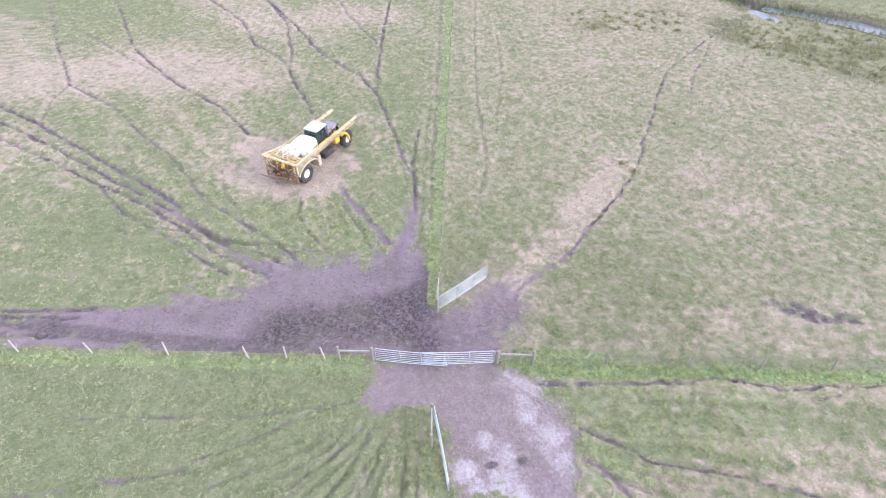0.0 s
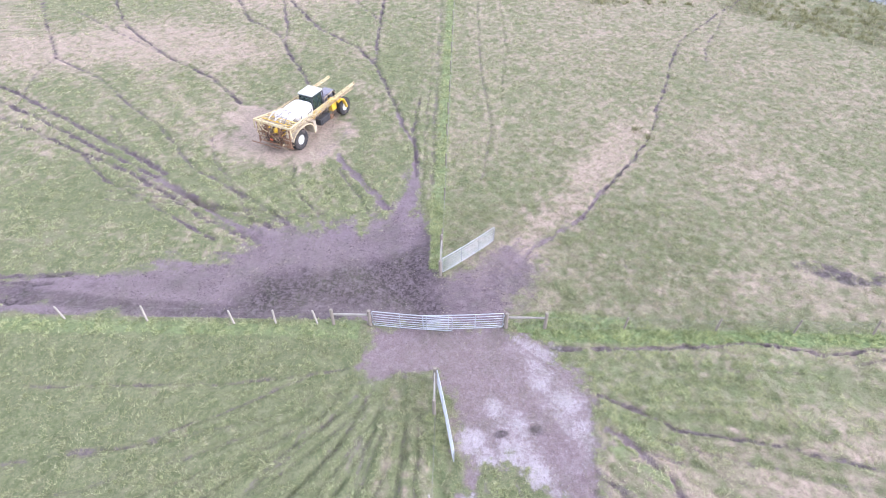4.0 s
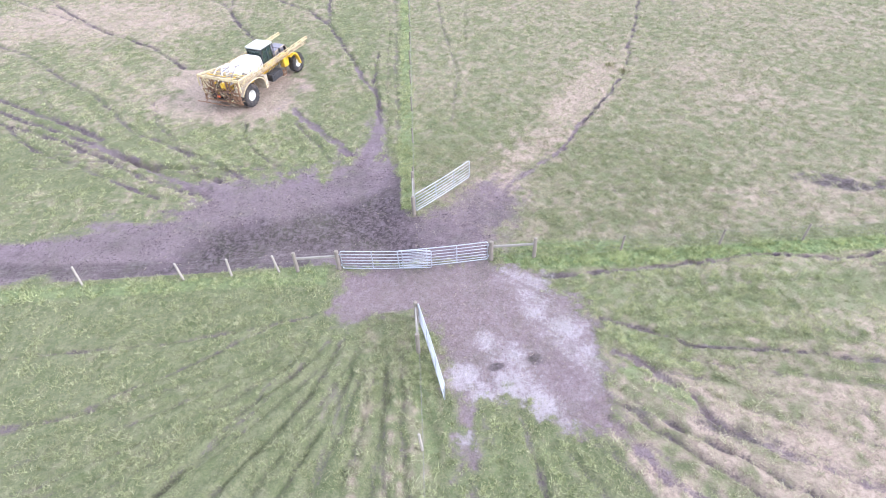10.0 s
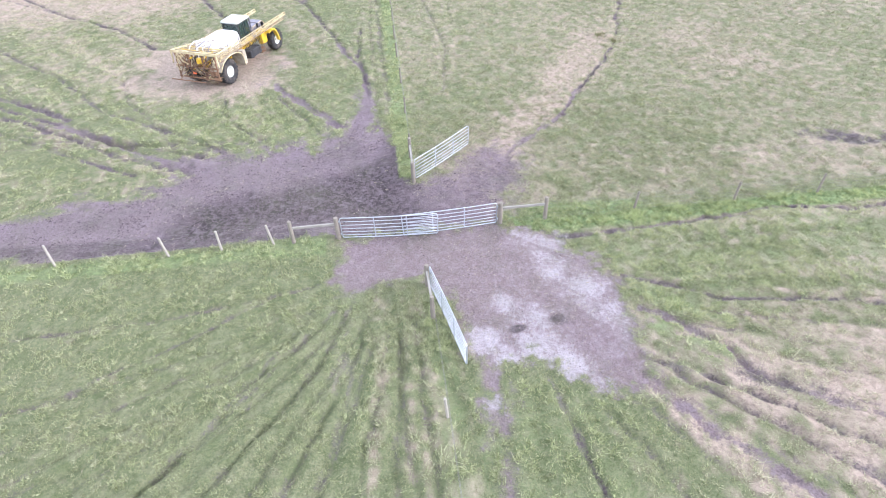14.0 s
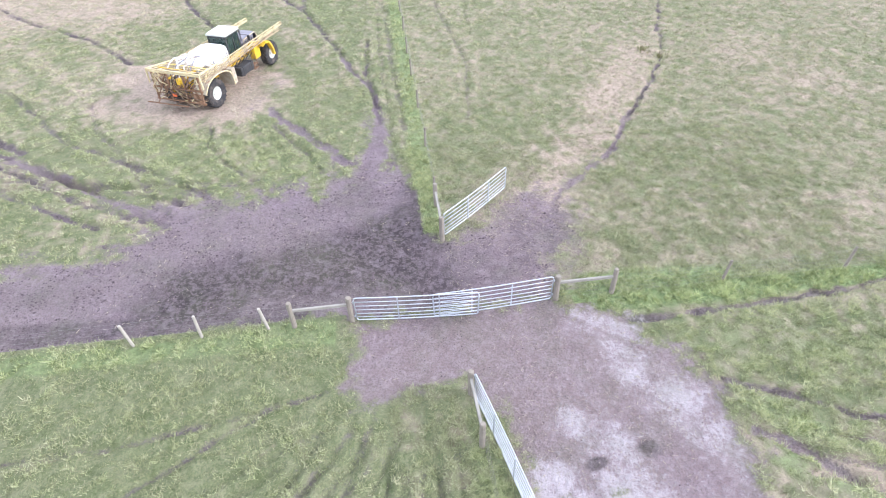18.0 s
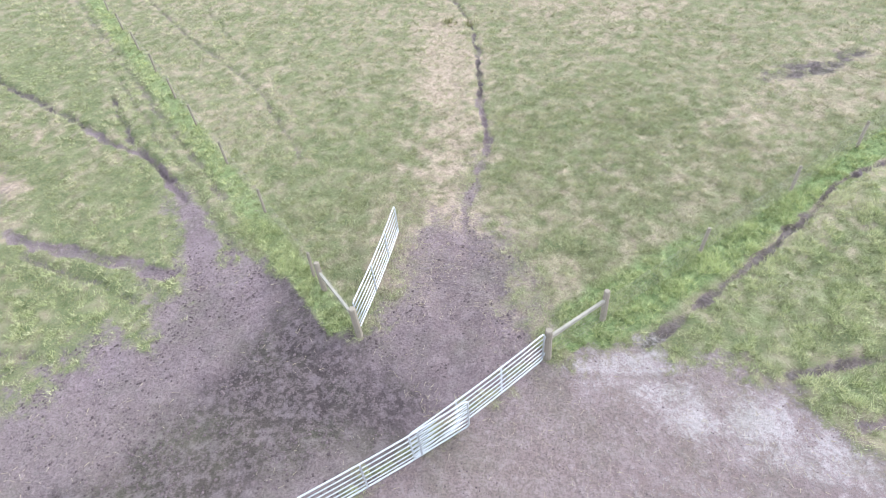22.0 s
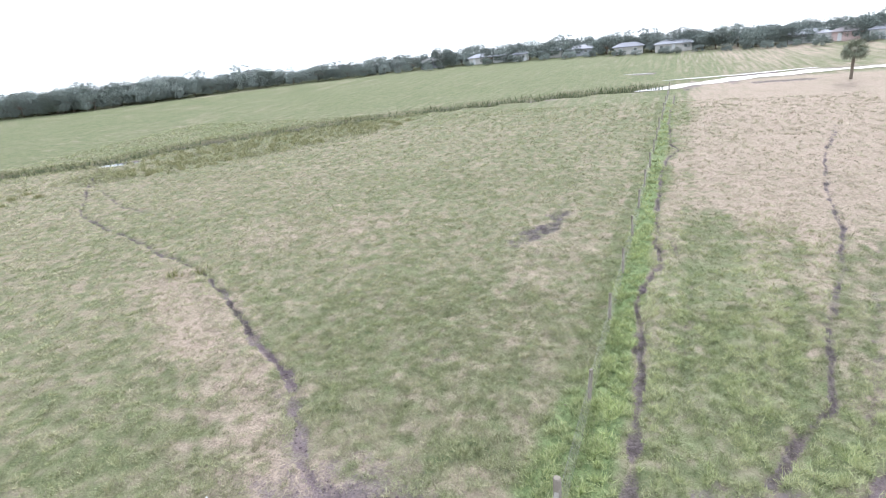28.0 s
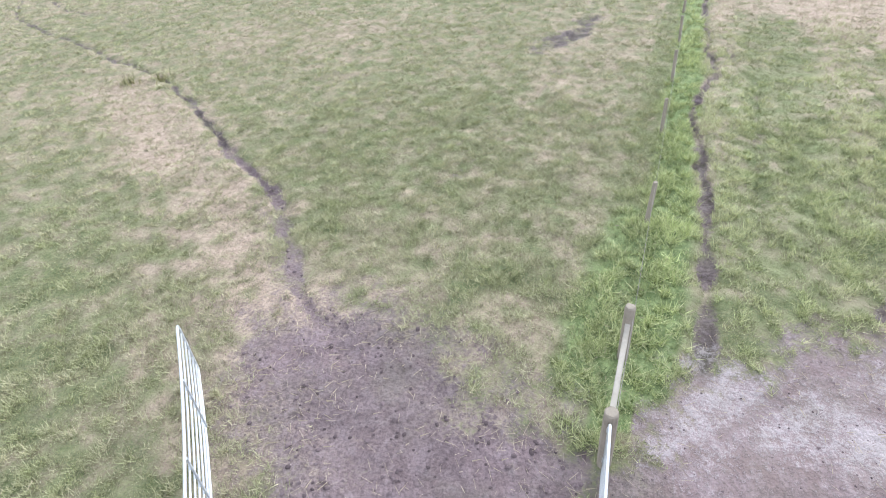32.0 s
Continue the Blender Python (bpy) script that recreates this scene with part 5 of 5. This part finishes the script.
        block(bm, (2.35 + 0.17 * k, -1.005, 2.2), (0.09, 0.012, 0.16 if k != 1 else 0.05))
        part("tank_mark", bm, BLACK, root)
    # cab
    bm = bmesh.new()
    block(bm, (4.2, 0, 1.72), (1.55, 1.65, 0.35), 0.06)
    part("cab_floor", bm, YELLOW, root)
    bm = bmesh.new()
    for x, dx in ((3.48, 0.02), (4.95, -0.12)):
        for y in (-0.73, 0.73):
            bar(bm, (x, y, 1.85), (x + dx, y * 0.96, 3.22), 0.08, 0.09)
    for z, e in ((1.9, 0), (3.2, 0.04)):
        for y in (-0.73, 0.73):
            bar(bm, (3.48, y, z), (4.95 - e * 3, y, z), 0.07, 0.07)
        for x in (3.48, 4.92):
            bar(bm, (x, -0.73, z), (x, 0.73, z), 0.07, 0.07)
    bar(bm, (4.2, -0.745, 1.9), (4.2, -0.735, 3.2), 0.06, 0.06)
    bar(bm, (4.2, 0.745, 1.9), (4.2, 0.735, 3.2), 0.06, 0.06)
    cabf = part("cab_frame", bm, BLACK, root, "dark cab frame")
    for y in (-0.74, 0.74):
        for x0, x1 in ((3.54, 4.16), (4.24, 4.86)):
            bm = bmesh.new()
            block(bm, ((x0 + x1) / 2, y, 2.55), (x1 - x0, 0.012, 1.22))
            part("pane", bm, GLASS, cabf, "dark tinted glass")
    for x in (3.48, 4.90):
        bm = bmesh.new()
        block(bm, (x, 0, 2.55), (0.012, 1.38, 1.22))
        part("pane", bm, GLASS, cabf, "dark tinted glass")
    bm = bmesh.new()
    block(bm, (3.85, 0, 2.15), (0.5, 0.55, 0.16), 0.05)
    block(bm, (3.66, 0, 2.5), (0.14, 0.5, 0.7), 0.05)
    part("seat", bm, BLACK, root)
    bm = bmesh.new()
    block(bm, (4.25, 0, 3.34), (1.7, 1.62, 0.22), 0.1)
    for v in bm.verts:
        if v.co.z > 3.4:
            v.co.x, v.co.y = 4.2 + (v.co.x - 4.2) * 0.9, v.co.y * 0.9
    part("cab_roof", bm, ROOF, root, "pale cab roof", True)
    # engine and bonnet
    bm = bmesh.new()
    block(bm, (6.0, 0, 1.85), (1.7, 1.05, 0.85), 0.12)
    part("engine", bm, GREY, root, "grey engine block behind vents")
    bm = bmesh.new()
    block(bm, (6.25, 0, 2.3), (1.6, 1.1, 0.12), 0.05)
    part("bonnet", bm, GREY, root)
    for k in range(6):
        bm = bmesh.new()
        bar(bm, (5.35 + 0.24 * k, -0.535, 1.6), (5.35 + 0.24 * k, -0.535, 2.1), 0.1, 0.02, (0, 1, 0))
        part("vent_slat", bm, BLACK, root)
    bm = bmesh.new()
    path_tube(bm, [(5.25, -0.62, 2.3), (5.25, -0.62, 2.95), (5.22, -0.64, 3.1), (5.12, -0.68, 3.18)], 0.075, 10)
    part("exhaust", bm, GREY, root, "dark exhaust stack")
    bm = bmesh.new()
    block(bm, (7.15, 0, 1.85), (0.16, 1.1, 0.8), 0.04)
    part("grille", bm, BLACK, root)
    for y in (-0.42, 0.42):
        bm = bmesh.new()
        tube(bm, (7.2, y, 1.95), (7.28, y, 1.95), 0.1, 14)
        part("headlight", bm, WHITE, root)
    # handrail and ladder beside the cab
    bm = bmesh.new()
    path_tube(bm, [(5.0, 0.95, 1.8), (5.0, 0.98, 2.6), (6.4, 0.98, 2.75), (7.0, 0.95, 2.5), (7.0, 0.9, 2.0)], 0.022, 6)
    path_tube(bm, [(5.0, -0.95, 1.8), (5.0, -0.98, 2.5), (6.4, -0.98, 2.6), (6.9, -0.95, 2.0)], 0.022, 6)
    part("handrail", bm, CREAM, root)
    # rear lift frame
    for y in (-1.75, -0.6, 0.6, 1.75):
        bm = bmesh.new()
        bar(bm, (-1.45, y, 0.75), (-1.35, y, 2.75), 0.08, 0.1)
        part("mast", bm, RUST, root)
    for z, w in ((0.85, 1.9), (1.7, 1.9), (2.72, 2.0)):
        bm = bmesh.new()
        bar(bm, (-1.42, -w, z), (-1.42, w, z), 0.09, 0.09)
        part("rear_beam", bm, RUST if z < 2 else CREAM, root)
    for s in (-1, 1):
        bm = bmesh.new()
        tube(bm, (-1.4, s * 0.6, 2.7), (-1.42, s * 1.8, 0.9), 0.035, 6)
        tube(bm, (-1.4, s * 1.8, 2.7), (-1.42, s * 0.6, 0.9), 0.035, 6)
        part("brace", bm, RUST, root)
        bm = bmesh.new()
        bar(bm, (-1.35, s * 0.5, 1.4), (0.4, s * 0.5, 1.7), 0.1, 0.14)
        bar(bm, (-1.35, s * 0.5, 2.3), (0.3, s * 0.5, 2.35), 0.08, 0.1)
        part("lift_arm", bm, YELLOW, root)
        bm = bmesh.new()
        tube(bm, (-1.2, s * 0.75, 1.0), (-0.1, s * 0.75, 1.75), 0.06, 10)
        tube(bm, (-0.5, s * 0.75, 1.48), (0.25, s * 0.75, 2.0), 0.035, 8)
        part("hydraulic_ram", bm, GREY, root)
        # upper carrying frame over the mudguards
        bm = bmesh.new()
        bar(bm, (-1.45, s * 2.0, 2.85), (1.2, s * 1.55, 2.5), 0.07, 0.09)
        bar(bm, (-1.45, s * 2.0, 2.85), (-1.45, s * 2.05, 1.9), 0.07, 0.07)
        bar(bm, (-0.2, s * 1.78, 2.68), (-0.9, s * 1.8, 2.1), 0.05, 0.06)
        bar(bm, (0.9, s * 1.6, 2.54), (0.2, s * 1.75, 2.15), 0.05, 0.06)
        part("carrier", bm, CREAM, root)
    bm = bmesh.new()
    bar(bm, (-1.45, -2.0, 2.85), (-1.45, 2.0, 2.85), 0.07, 0.08)
    bar(bm, (-1.0, -1.9, 2.79), (-1.45, 0.0, 2.86), 0.05, 0.05)
    bar(bm, (-1.0, 1.9, 2.79), (-1.45, 0.0, 2.86), 0.05, 0.05)
    bar(bm, (-0.3, -1.78, 2.70), (-0.3, 1.78, 2.70), 0.06, 0.06)
    part("top_frame", bm, CREAM, root)
    bm = bmesh.new()
    bar(bm, (-1.65, -0.6, 0.62), (-1.75, 2.5, 0.66), 0.07, 0.06)
    bar(bm, (-1.4, 1.6, 0.9), (-1.72, 1.7, 0.65), 0.05, 0.05)
    part("low_bar", bm, RUST, root, "bent rusty bar hanging at the rear")
    bm = bmesh.new()
    block(bm, (-1.5, 0.35, 1.25), (0.05, 0.3, 0.2), 0.02)
    part("marker_board", bm, ORANGE, root, "faded orange marker board")
    # stacked beams of the folded centre section and the loops of hose over the hopper
    for k in range(7):
        bm = bmesh.new()
        x = -1.3 + 0.22 * k
        bar(bm, (x, -1.95 + 0.07 * k, 2.74 - 0.03 * k + 0.1 * (k % 2)), (x + 0.12, 1.95 - 0.07 * k, 2.72 - 0.02 * k), 0.05, 0.06)
        part("folded_beam", bm, (CREAM, BROWN, YELLOW)[k % 3], root)
    for s in (-1, 1):
        for k in range(5):
            bm = bmesh.new()
            x = -1.4 + 0.5 * k
            bar(bm, (x, s * (1.95 - 0.08 * k), 2.85 - 0.06 * k), (x + 0.45, s * (1.15 - 0.05 * k), 2.45), 0.045, 0.05)
            part("tie_bar", bm, (CREAM, BROWN)[k % 2], root)
    for k in range(8):
        bm = bmesh.new()
        y = -0.9 + 0.26 * k
        w = 0.35 * math.sin(2.3 * k)
        path_tube(bm, [(-1.1, y, 2.3), (-0.6, y + 0.1 + w, 2.85), (0.0, y * 0.8 - w, 3.05), (0.5, y * 0.5 + w, 3.06), (0.9, y * 0.6 - w, 2.98)], 0.032, 7)
        part("hose", bm, (GREY, WHITE, DUSTY, WHITE)[k % 4], root)
    for k in range(6):
        bm = bmesh.new()
        x = 3.2 + 0.5 * k
        path_tube(bm, [(x, -1.0, 1.2), (x + 0.3, -1.12, 1.5), (x + 0.7, -1.08, 1.62), (x + 1.0, -0.9, 1.3)], 0.03, 6)
        part("hydraulic_hose", bm, BLACK, root)
    r2 = random.Random(5)
    for k in range(64):
        bm = bmesh.new()
        y0, y1 = r2.uniform(-1.7, 1.7), r2.uniform(-1.7, 1.7)
        z0, z1 = r2.uniform(1.6, 2.7), r2.uniform(0.5, 1.6)
        path_tube(bm, [(-1.3 + r2.uniform(-0.3, 0.5), y0 + (y1 - y0) * t + 0.15 * math.sin(6 * t), z0 + (z1 - z0) * t - 0.35 * math.sin(math.pi * t)) for t in (0, 0.2, 0.4, 0.6, 0.8, 1)], r2.choice((0.018, 0.025, 0.032)), 6)
        part("hose", bm, r2.choice((BLACK, RUST, RUST, BROWN, CREAM)), root)
    for y, z in ((-1.15, 1.25), (0.95, 1.75), (-0.2, 2.1)):
        bm = bmesh.new()
        block(bm, (-1.15, y, z), (0.35, 0.5, 0.4), 0.05)
        tube(bm, (-1.4, y, z), (-0.9, y, z), 0.14, 10)
        part("valve_box", bm, YELLOW if z > 2 else RUST, root)
    root.matrix_world = pose(-14.6, 21.28, 0.0, 0, 0, 65.2)
    return root


sprayer = crop_sprayer()


# ---------------------------------------------------------------- far trees, palm and houses
def leaf_material(name, a, b2):
    m, nd, ln, b = mat(name, 0.7, 0, 0.25)
    isl = nd.new("ShaderNodeNewGeometry").outputs["Random Per Island"]
    rnd = nd.new("ShaderNodeObjectInfo").outputs["Random"]
    ln.new(mix(nd, ln, math_node(nd, ln, "MULTIPLY", rnd, 0.55), mix(nd, ln, isl, a, b2), tuple(0.6 * v + 0.05 for v in a)), b.inputs["Base Color"])
    return m


# leaf green paled and blued, distance haze mixed into the base colour
LEAF_HAZE = leaf_material("hazed_leaves", (0.13, 0.158, 0.145), (0.25, 0.278, 0.25))
PALM = leaf_material("palm_fans", (0.13, 0.145, 0.10), (0.25, 0.265, 0.19))
BARK = worn("bark", (0.16, 0.13, 0.10), (0.08, 0.065, 0.05), 0.9)


def tree(seed, tall, wide):
    """An oak: tapered trunk, limbs and a crown of leaf clumps with gaps."""
    r = random.Random(seed)
    root = tagged(new("tree"), "dark green broad-leaved tree at the far edge of the pasture", "tree", "trees along the far edge")
    bm = bmesh.new()
    path_tube(bm, [(0, 0, -0.3), (0.1, 0, tall * 0.2), (0.0, 0.15, tall * 0.45)], 0.22, 8)
    tips = []
    for k in range(6):
        a, h = 2 * math.pi * k / 6 + r.uniform(-0.4, 0.4), tall * r.uniform(0.45, 0.72)
        q = (math.cos(a) * wide * r.uniform(0.25, 0.38), math.sin(a) * wide * r.uniform(0.25, 0.38), h)
        tube(bm, (0.05, 0.05, tall * 0.28), q, 0.11, 6, 0.04)
        tips.append(q)
    part("trunk", bm, BARK, root)
    lobes = [(0, 0, tall * 0.7, wide * 0.30, tall * 0.26)] + [(q[0] * 1.05, q[1] * 1.05, q[2] * r.uniform(0.8, 1.12), wide * r.uniform(0.17, 0.27), tall * r.uniform(0.15, 0.25)) for q in tips]
    lobes += [(q[0] * 1.15, q[1] * 1.15, tall * r.uniform(0.22, 0.36), wide * r.uniform(0.14, 0.2), tall * r.uniform(0.12, 0.2)) for q in tips]
    co, faces = [], []
    for cx, cy, cz, w, h in lobes:
        for _ in range(210):
            d = Vector((r.gauss(0, 1), r.gauss(0, 1), r.gauss(0, 1))).normalized() * r.uniform(0.6, 1.0)
            c = Vector((cx + d.x * w, cy + d.y * w, max(0.25, cz + d.z * h)))
            s = r.uniform(0.12, 0.25)
            u = Vector((r.gauss(0, 1), r.gauss(0, 1), r.gauss(0, 1))).normalized()
            v = u.orthogonal().normalized()
            n = len(co)
            co += [c + u * s, c + v * s * 0.8, c - u * s * 0.9, c - v * s * 0.7]
            faces.append((n, n + 1, n + 2, n + 3))
    me = bpy.data.meshes.new("crown")
    me.from_pydata([tuple(v) for v in co], [], faces)
    me.materials.append(LEAF_HAZE)
    crown = new("crown", me)
    crown.parent = root
    return root


EDGE = [(93.0, 235.0), (104.7, 192.8), (114.0, 166.8), (130.1, 149.1), (155.9, 125.2), (171.7, 90.6), (179.5, 53.8), (178.1, 27.0), (166.5, 3.0), (156.8, -21.8), (155.1, -39.6), (150, -70)]
kinds = [tree(k, 7.4, 8.5) for k in range(4)]
r3 = random.Random(12)
used = 0
for leg in range(len(EDGE) - 1):
    (ax, ay), (bx, by) = EDGE[leg], EDGE[leg + 1]
    far = math.hypot(bx - ax, by - ay)
    wood = leg < 5
    rows = ((1.0, 3.2), (8.0, 3.6), (16.0, 4.5)) if wood else ((0.0, 6.0), (9.0, 3.4), (17.0, 3.2))
    for back, gap in rows:
        for k in range(-1, int(far / gap) + 1):
            t = (k + r3.uniform(0.1, 0.9)) * gap / far
            nx, ny = (by - ay) / far, -(bx - ax) / far
            if nx * (ax + 4) + ny * (ay + 3) < 0:
                nx, ny = -nx, -ny
            b3 = back + r3.uniform(-2.5, 2.5)
            scale = ((0.75 if leg == 4 else 1.0) * r3.uniform(0.72, 1.08) if wood else r3.uniform(0.25, 0.42) if back == 0 else r3.uniform(0.58, 0.9)) * (1 + 0.006 * b3)
            m = pose(ax + (bx - ax) * t + nx * b3, ay + (by - ay) * t + ny * b3, -0.1 - 0.004 * max(0, b3 - 20), 0, 0, r3.uniform(0, 360))
            m = m @ Matrix.Diagonal((scale * r3.uniform(0.9, 1.2), scale * r3.uniform(0.9, 1.2), scale, 1))
            if used < 4:
                kinds[used].matrix_world = m
            else:
                copy_thing(kinds[used % 4], m)
            used += 1


def palm(x, y, tall):
    root = tagged(new("palm_tree"), "lone cabbage palm with a ragged grey-green crown by the river", "palm tree")
    r = random.Random(3)
    bm = bmesh.new()
    path_tube(bm, [(0, 0, -0.2), (0.05, 0.02, tall * 0.35), (0.1, 0.0, tall * 0.7)], 0.2, 10)
    part("trunk", bm, BARK, root)
    hub = Vector((0.1, 0, tall * 0.72))
    for k in range(230):
        a, up = r.uniform(0, 2 * math.pi), math.asin(r.uniform(-0.8, 1.0))
        out = Vector((math.cos(a) * math.cos(up), math.sin(a) * math.cos(up), math.sin(up)))
        foot, ln2 = hub + Vector((out.x, out.y, out.z * 0.85)) * r.uniform(0.3, 1.0), r.uniform(0.7, 1.15)
        side = out.cross(Vector((r.gauss(0, 1), r.gauss(0, 1), r.gauss(0, 1)))).normalized()
        bm = bmesh.new()
        # a stalk and five fingers that droop at their ends
        for f in range(5):
            w = (out + side * (f - 2) * 0.33).normalized()
            c1, c2 = foot + w * ln2 * 0.6, foot + w * ln2 - Vector((0, 0, 0.3 * ln2))
            n = w.cross(side).normalized().cross(w) * 0.035
            v = [bm.verts.new(p) for p in (foot, c1 + n, c1 - n, c2)]
            bm.faces.new((v[0], v[1], v[2]))
            bm.faces.new((v[1], v[3], v[2]))
        part("fan_leaf", bm, PALM, root)
    root.matrix_world = pose(x, y, -0.1)
    return root


palm(91.4, -22.9, 5.4)

HOUSE_WALL = {k: worn("render_" + k, c, tuple(v * 0.7 for v in c), 0.85, 0, 0.6, 0.4) for k, c in (("white", (0.62, 0.62, 0.63)), ("cream", (0.52, 0.50, 0.48)), ("grey", (0.42, 0.43, 0.47)), ("pink", (0.55, 0.42, 0.40)))}
HOUSE_ROOF = {k: worn("shingle_" + k, c, tuple(v * 0.7 for v in c), 0.9, 0, 0.8, 0.5) for k, c in (("grey", (0.30, 0.30, 0.34)), ("brown", (0.30, 0.27, 0.28)), ("pale", (0.42, 0.42, 0.47)))}


def house(x, y, turn, long, deep, tall, rise, wall, roof, label):
    root = tagged(new("house"), label, "house", "houses beyond the pasture")
    bm = bmesh.new()
    block(bm, (0, 0, tall / 2), (long, deep, tall))
    walls = part("wall", bm, HOUSE_WALL[wall], root)
    bm = bmesh.new()
    e, ridge = 0.5, long / 2 - deep * 0.42
    lo = [bm.verts.new((sx * (long / 2 + e), sy * (deep / 2 + e), tall)) for sx, sy in ((-1, -1), (1, -1), (1, 1), (-1, 1))]
    lo2 = [bm.verts.new((v.co.x, v.co.y, tall - 0.15)) for v in lo]
    hi = [bm.verts.new((-ridge, 0, tall + rise)), bm.verts.new((ridge, 0, tall + rise))]
    for f in ((lo[0], lo[1], hi[1], hi[0]), (lo[1], lo[2], hi[1]), (lo[2], lo[3], hi[0], hi[1]), (lo[3], lo[0], hi[0]), tuple(reversed(lo2))):
        bm.faces.new(f)
    for k in range(4):
        bm.faces.new((lo2[k], lo2[(k + 1) % 4], lo[(k + 1) % 4], lo[k]))
    part("roof", bm, HOUSE_ROOF[roof], root)
    n = max(2, int(long / 3))
    for sgn in (-1, 1):
        for k in range(n):
            wx = -long / 2 + long * (k + 0.5) / n
            door = k == n // 2
            bm = bmesh.new()
            h, z, w = (1.9, 0.95, 0.85) if door else (0.85, tall * 0.6, 0.95)
            block(bm, (wx, sgn * (deep / 2 + 0.02), z), (w, 0.08, h), 0.015)
            op = part("door" if door else "window", bm, HOUSE_WALL["white"], root)
            if not door:
                bm = bmesh.new()
                block(bm, (wx, sgn * (deep / 2 + 0.065), z), (w - 0.2, 0.02, h - 0.2))
                part("pane", bm, GLASS, op)
    root.matrix_world = pose(x, y, 0, 0, 0, turn)
    return root


for row in ((186.0, 79.0, 110, 11, 8, "grey", "brown"),
            (187.5, 62.0, 100, 10, 8, "cream", "pale"), (188.0, 54.5, 98, 8, 7, "white", "pale"), (187.0, 48.0, 95, 6, 6, "white", "grey"),
            (190.0, 38.5, 96, 9, 8, "cream", "grey"), (188.0, 29.0, 92, 10, 8, "grey", "pale"), (178.0, 13.8, 92, 11, 7, "cream", "grey"),
            (175.5, 1.5, 88, 13, 8, "cream", "pale"), (167.5, -29.0, 84, 13, 8, "white", "pale"), (166.0, -37.0, 80, 9, 8, "pink", "brown"), (163.0, -45.0, 78, 12, 8, "white", "grey")):
    hx, hy, turn, long, deep, wall, roof = row
    house(hx, hy, turn, long * 0.72, deep * 0.72, 2.2, 1.0, wall, roof, f"far single-storey {wall} house with a hipped {roof} roof")
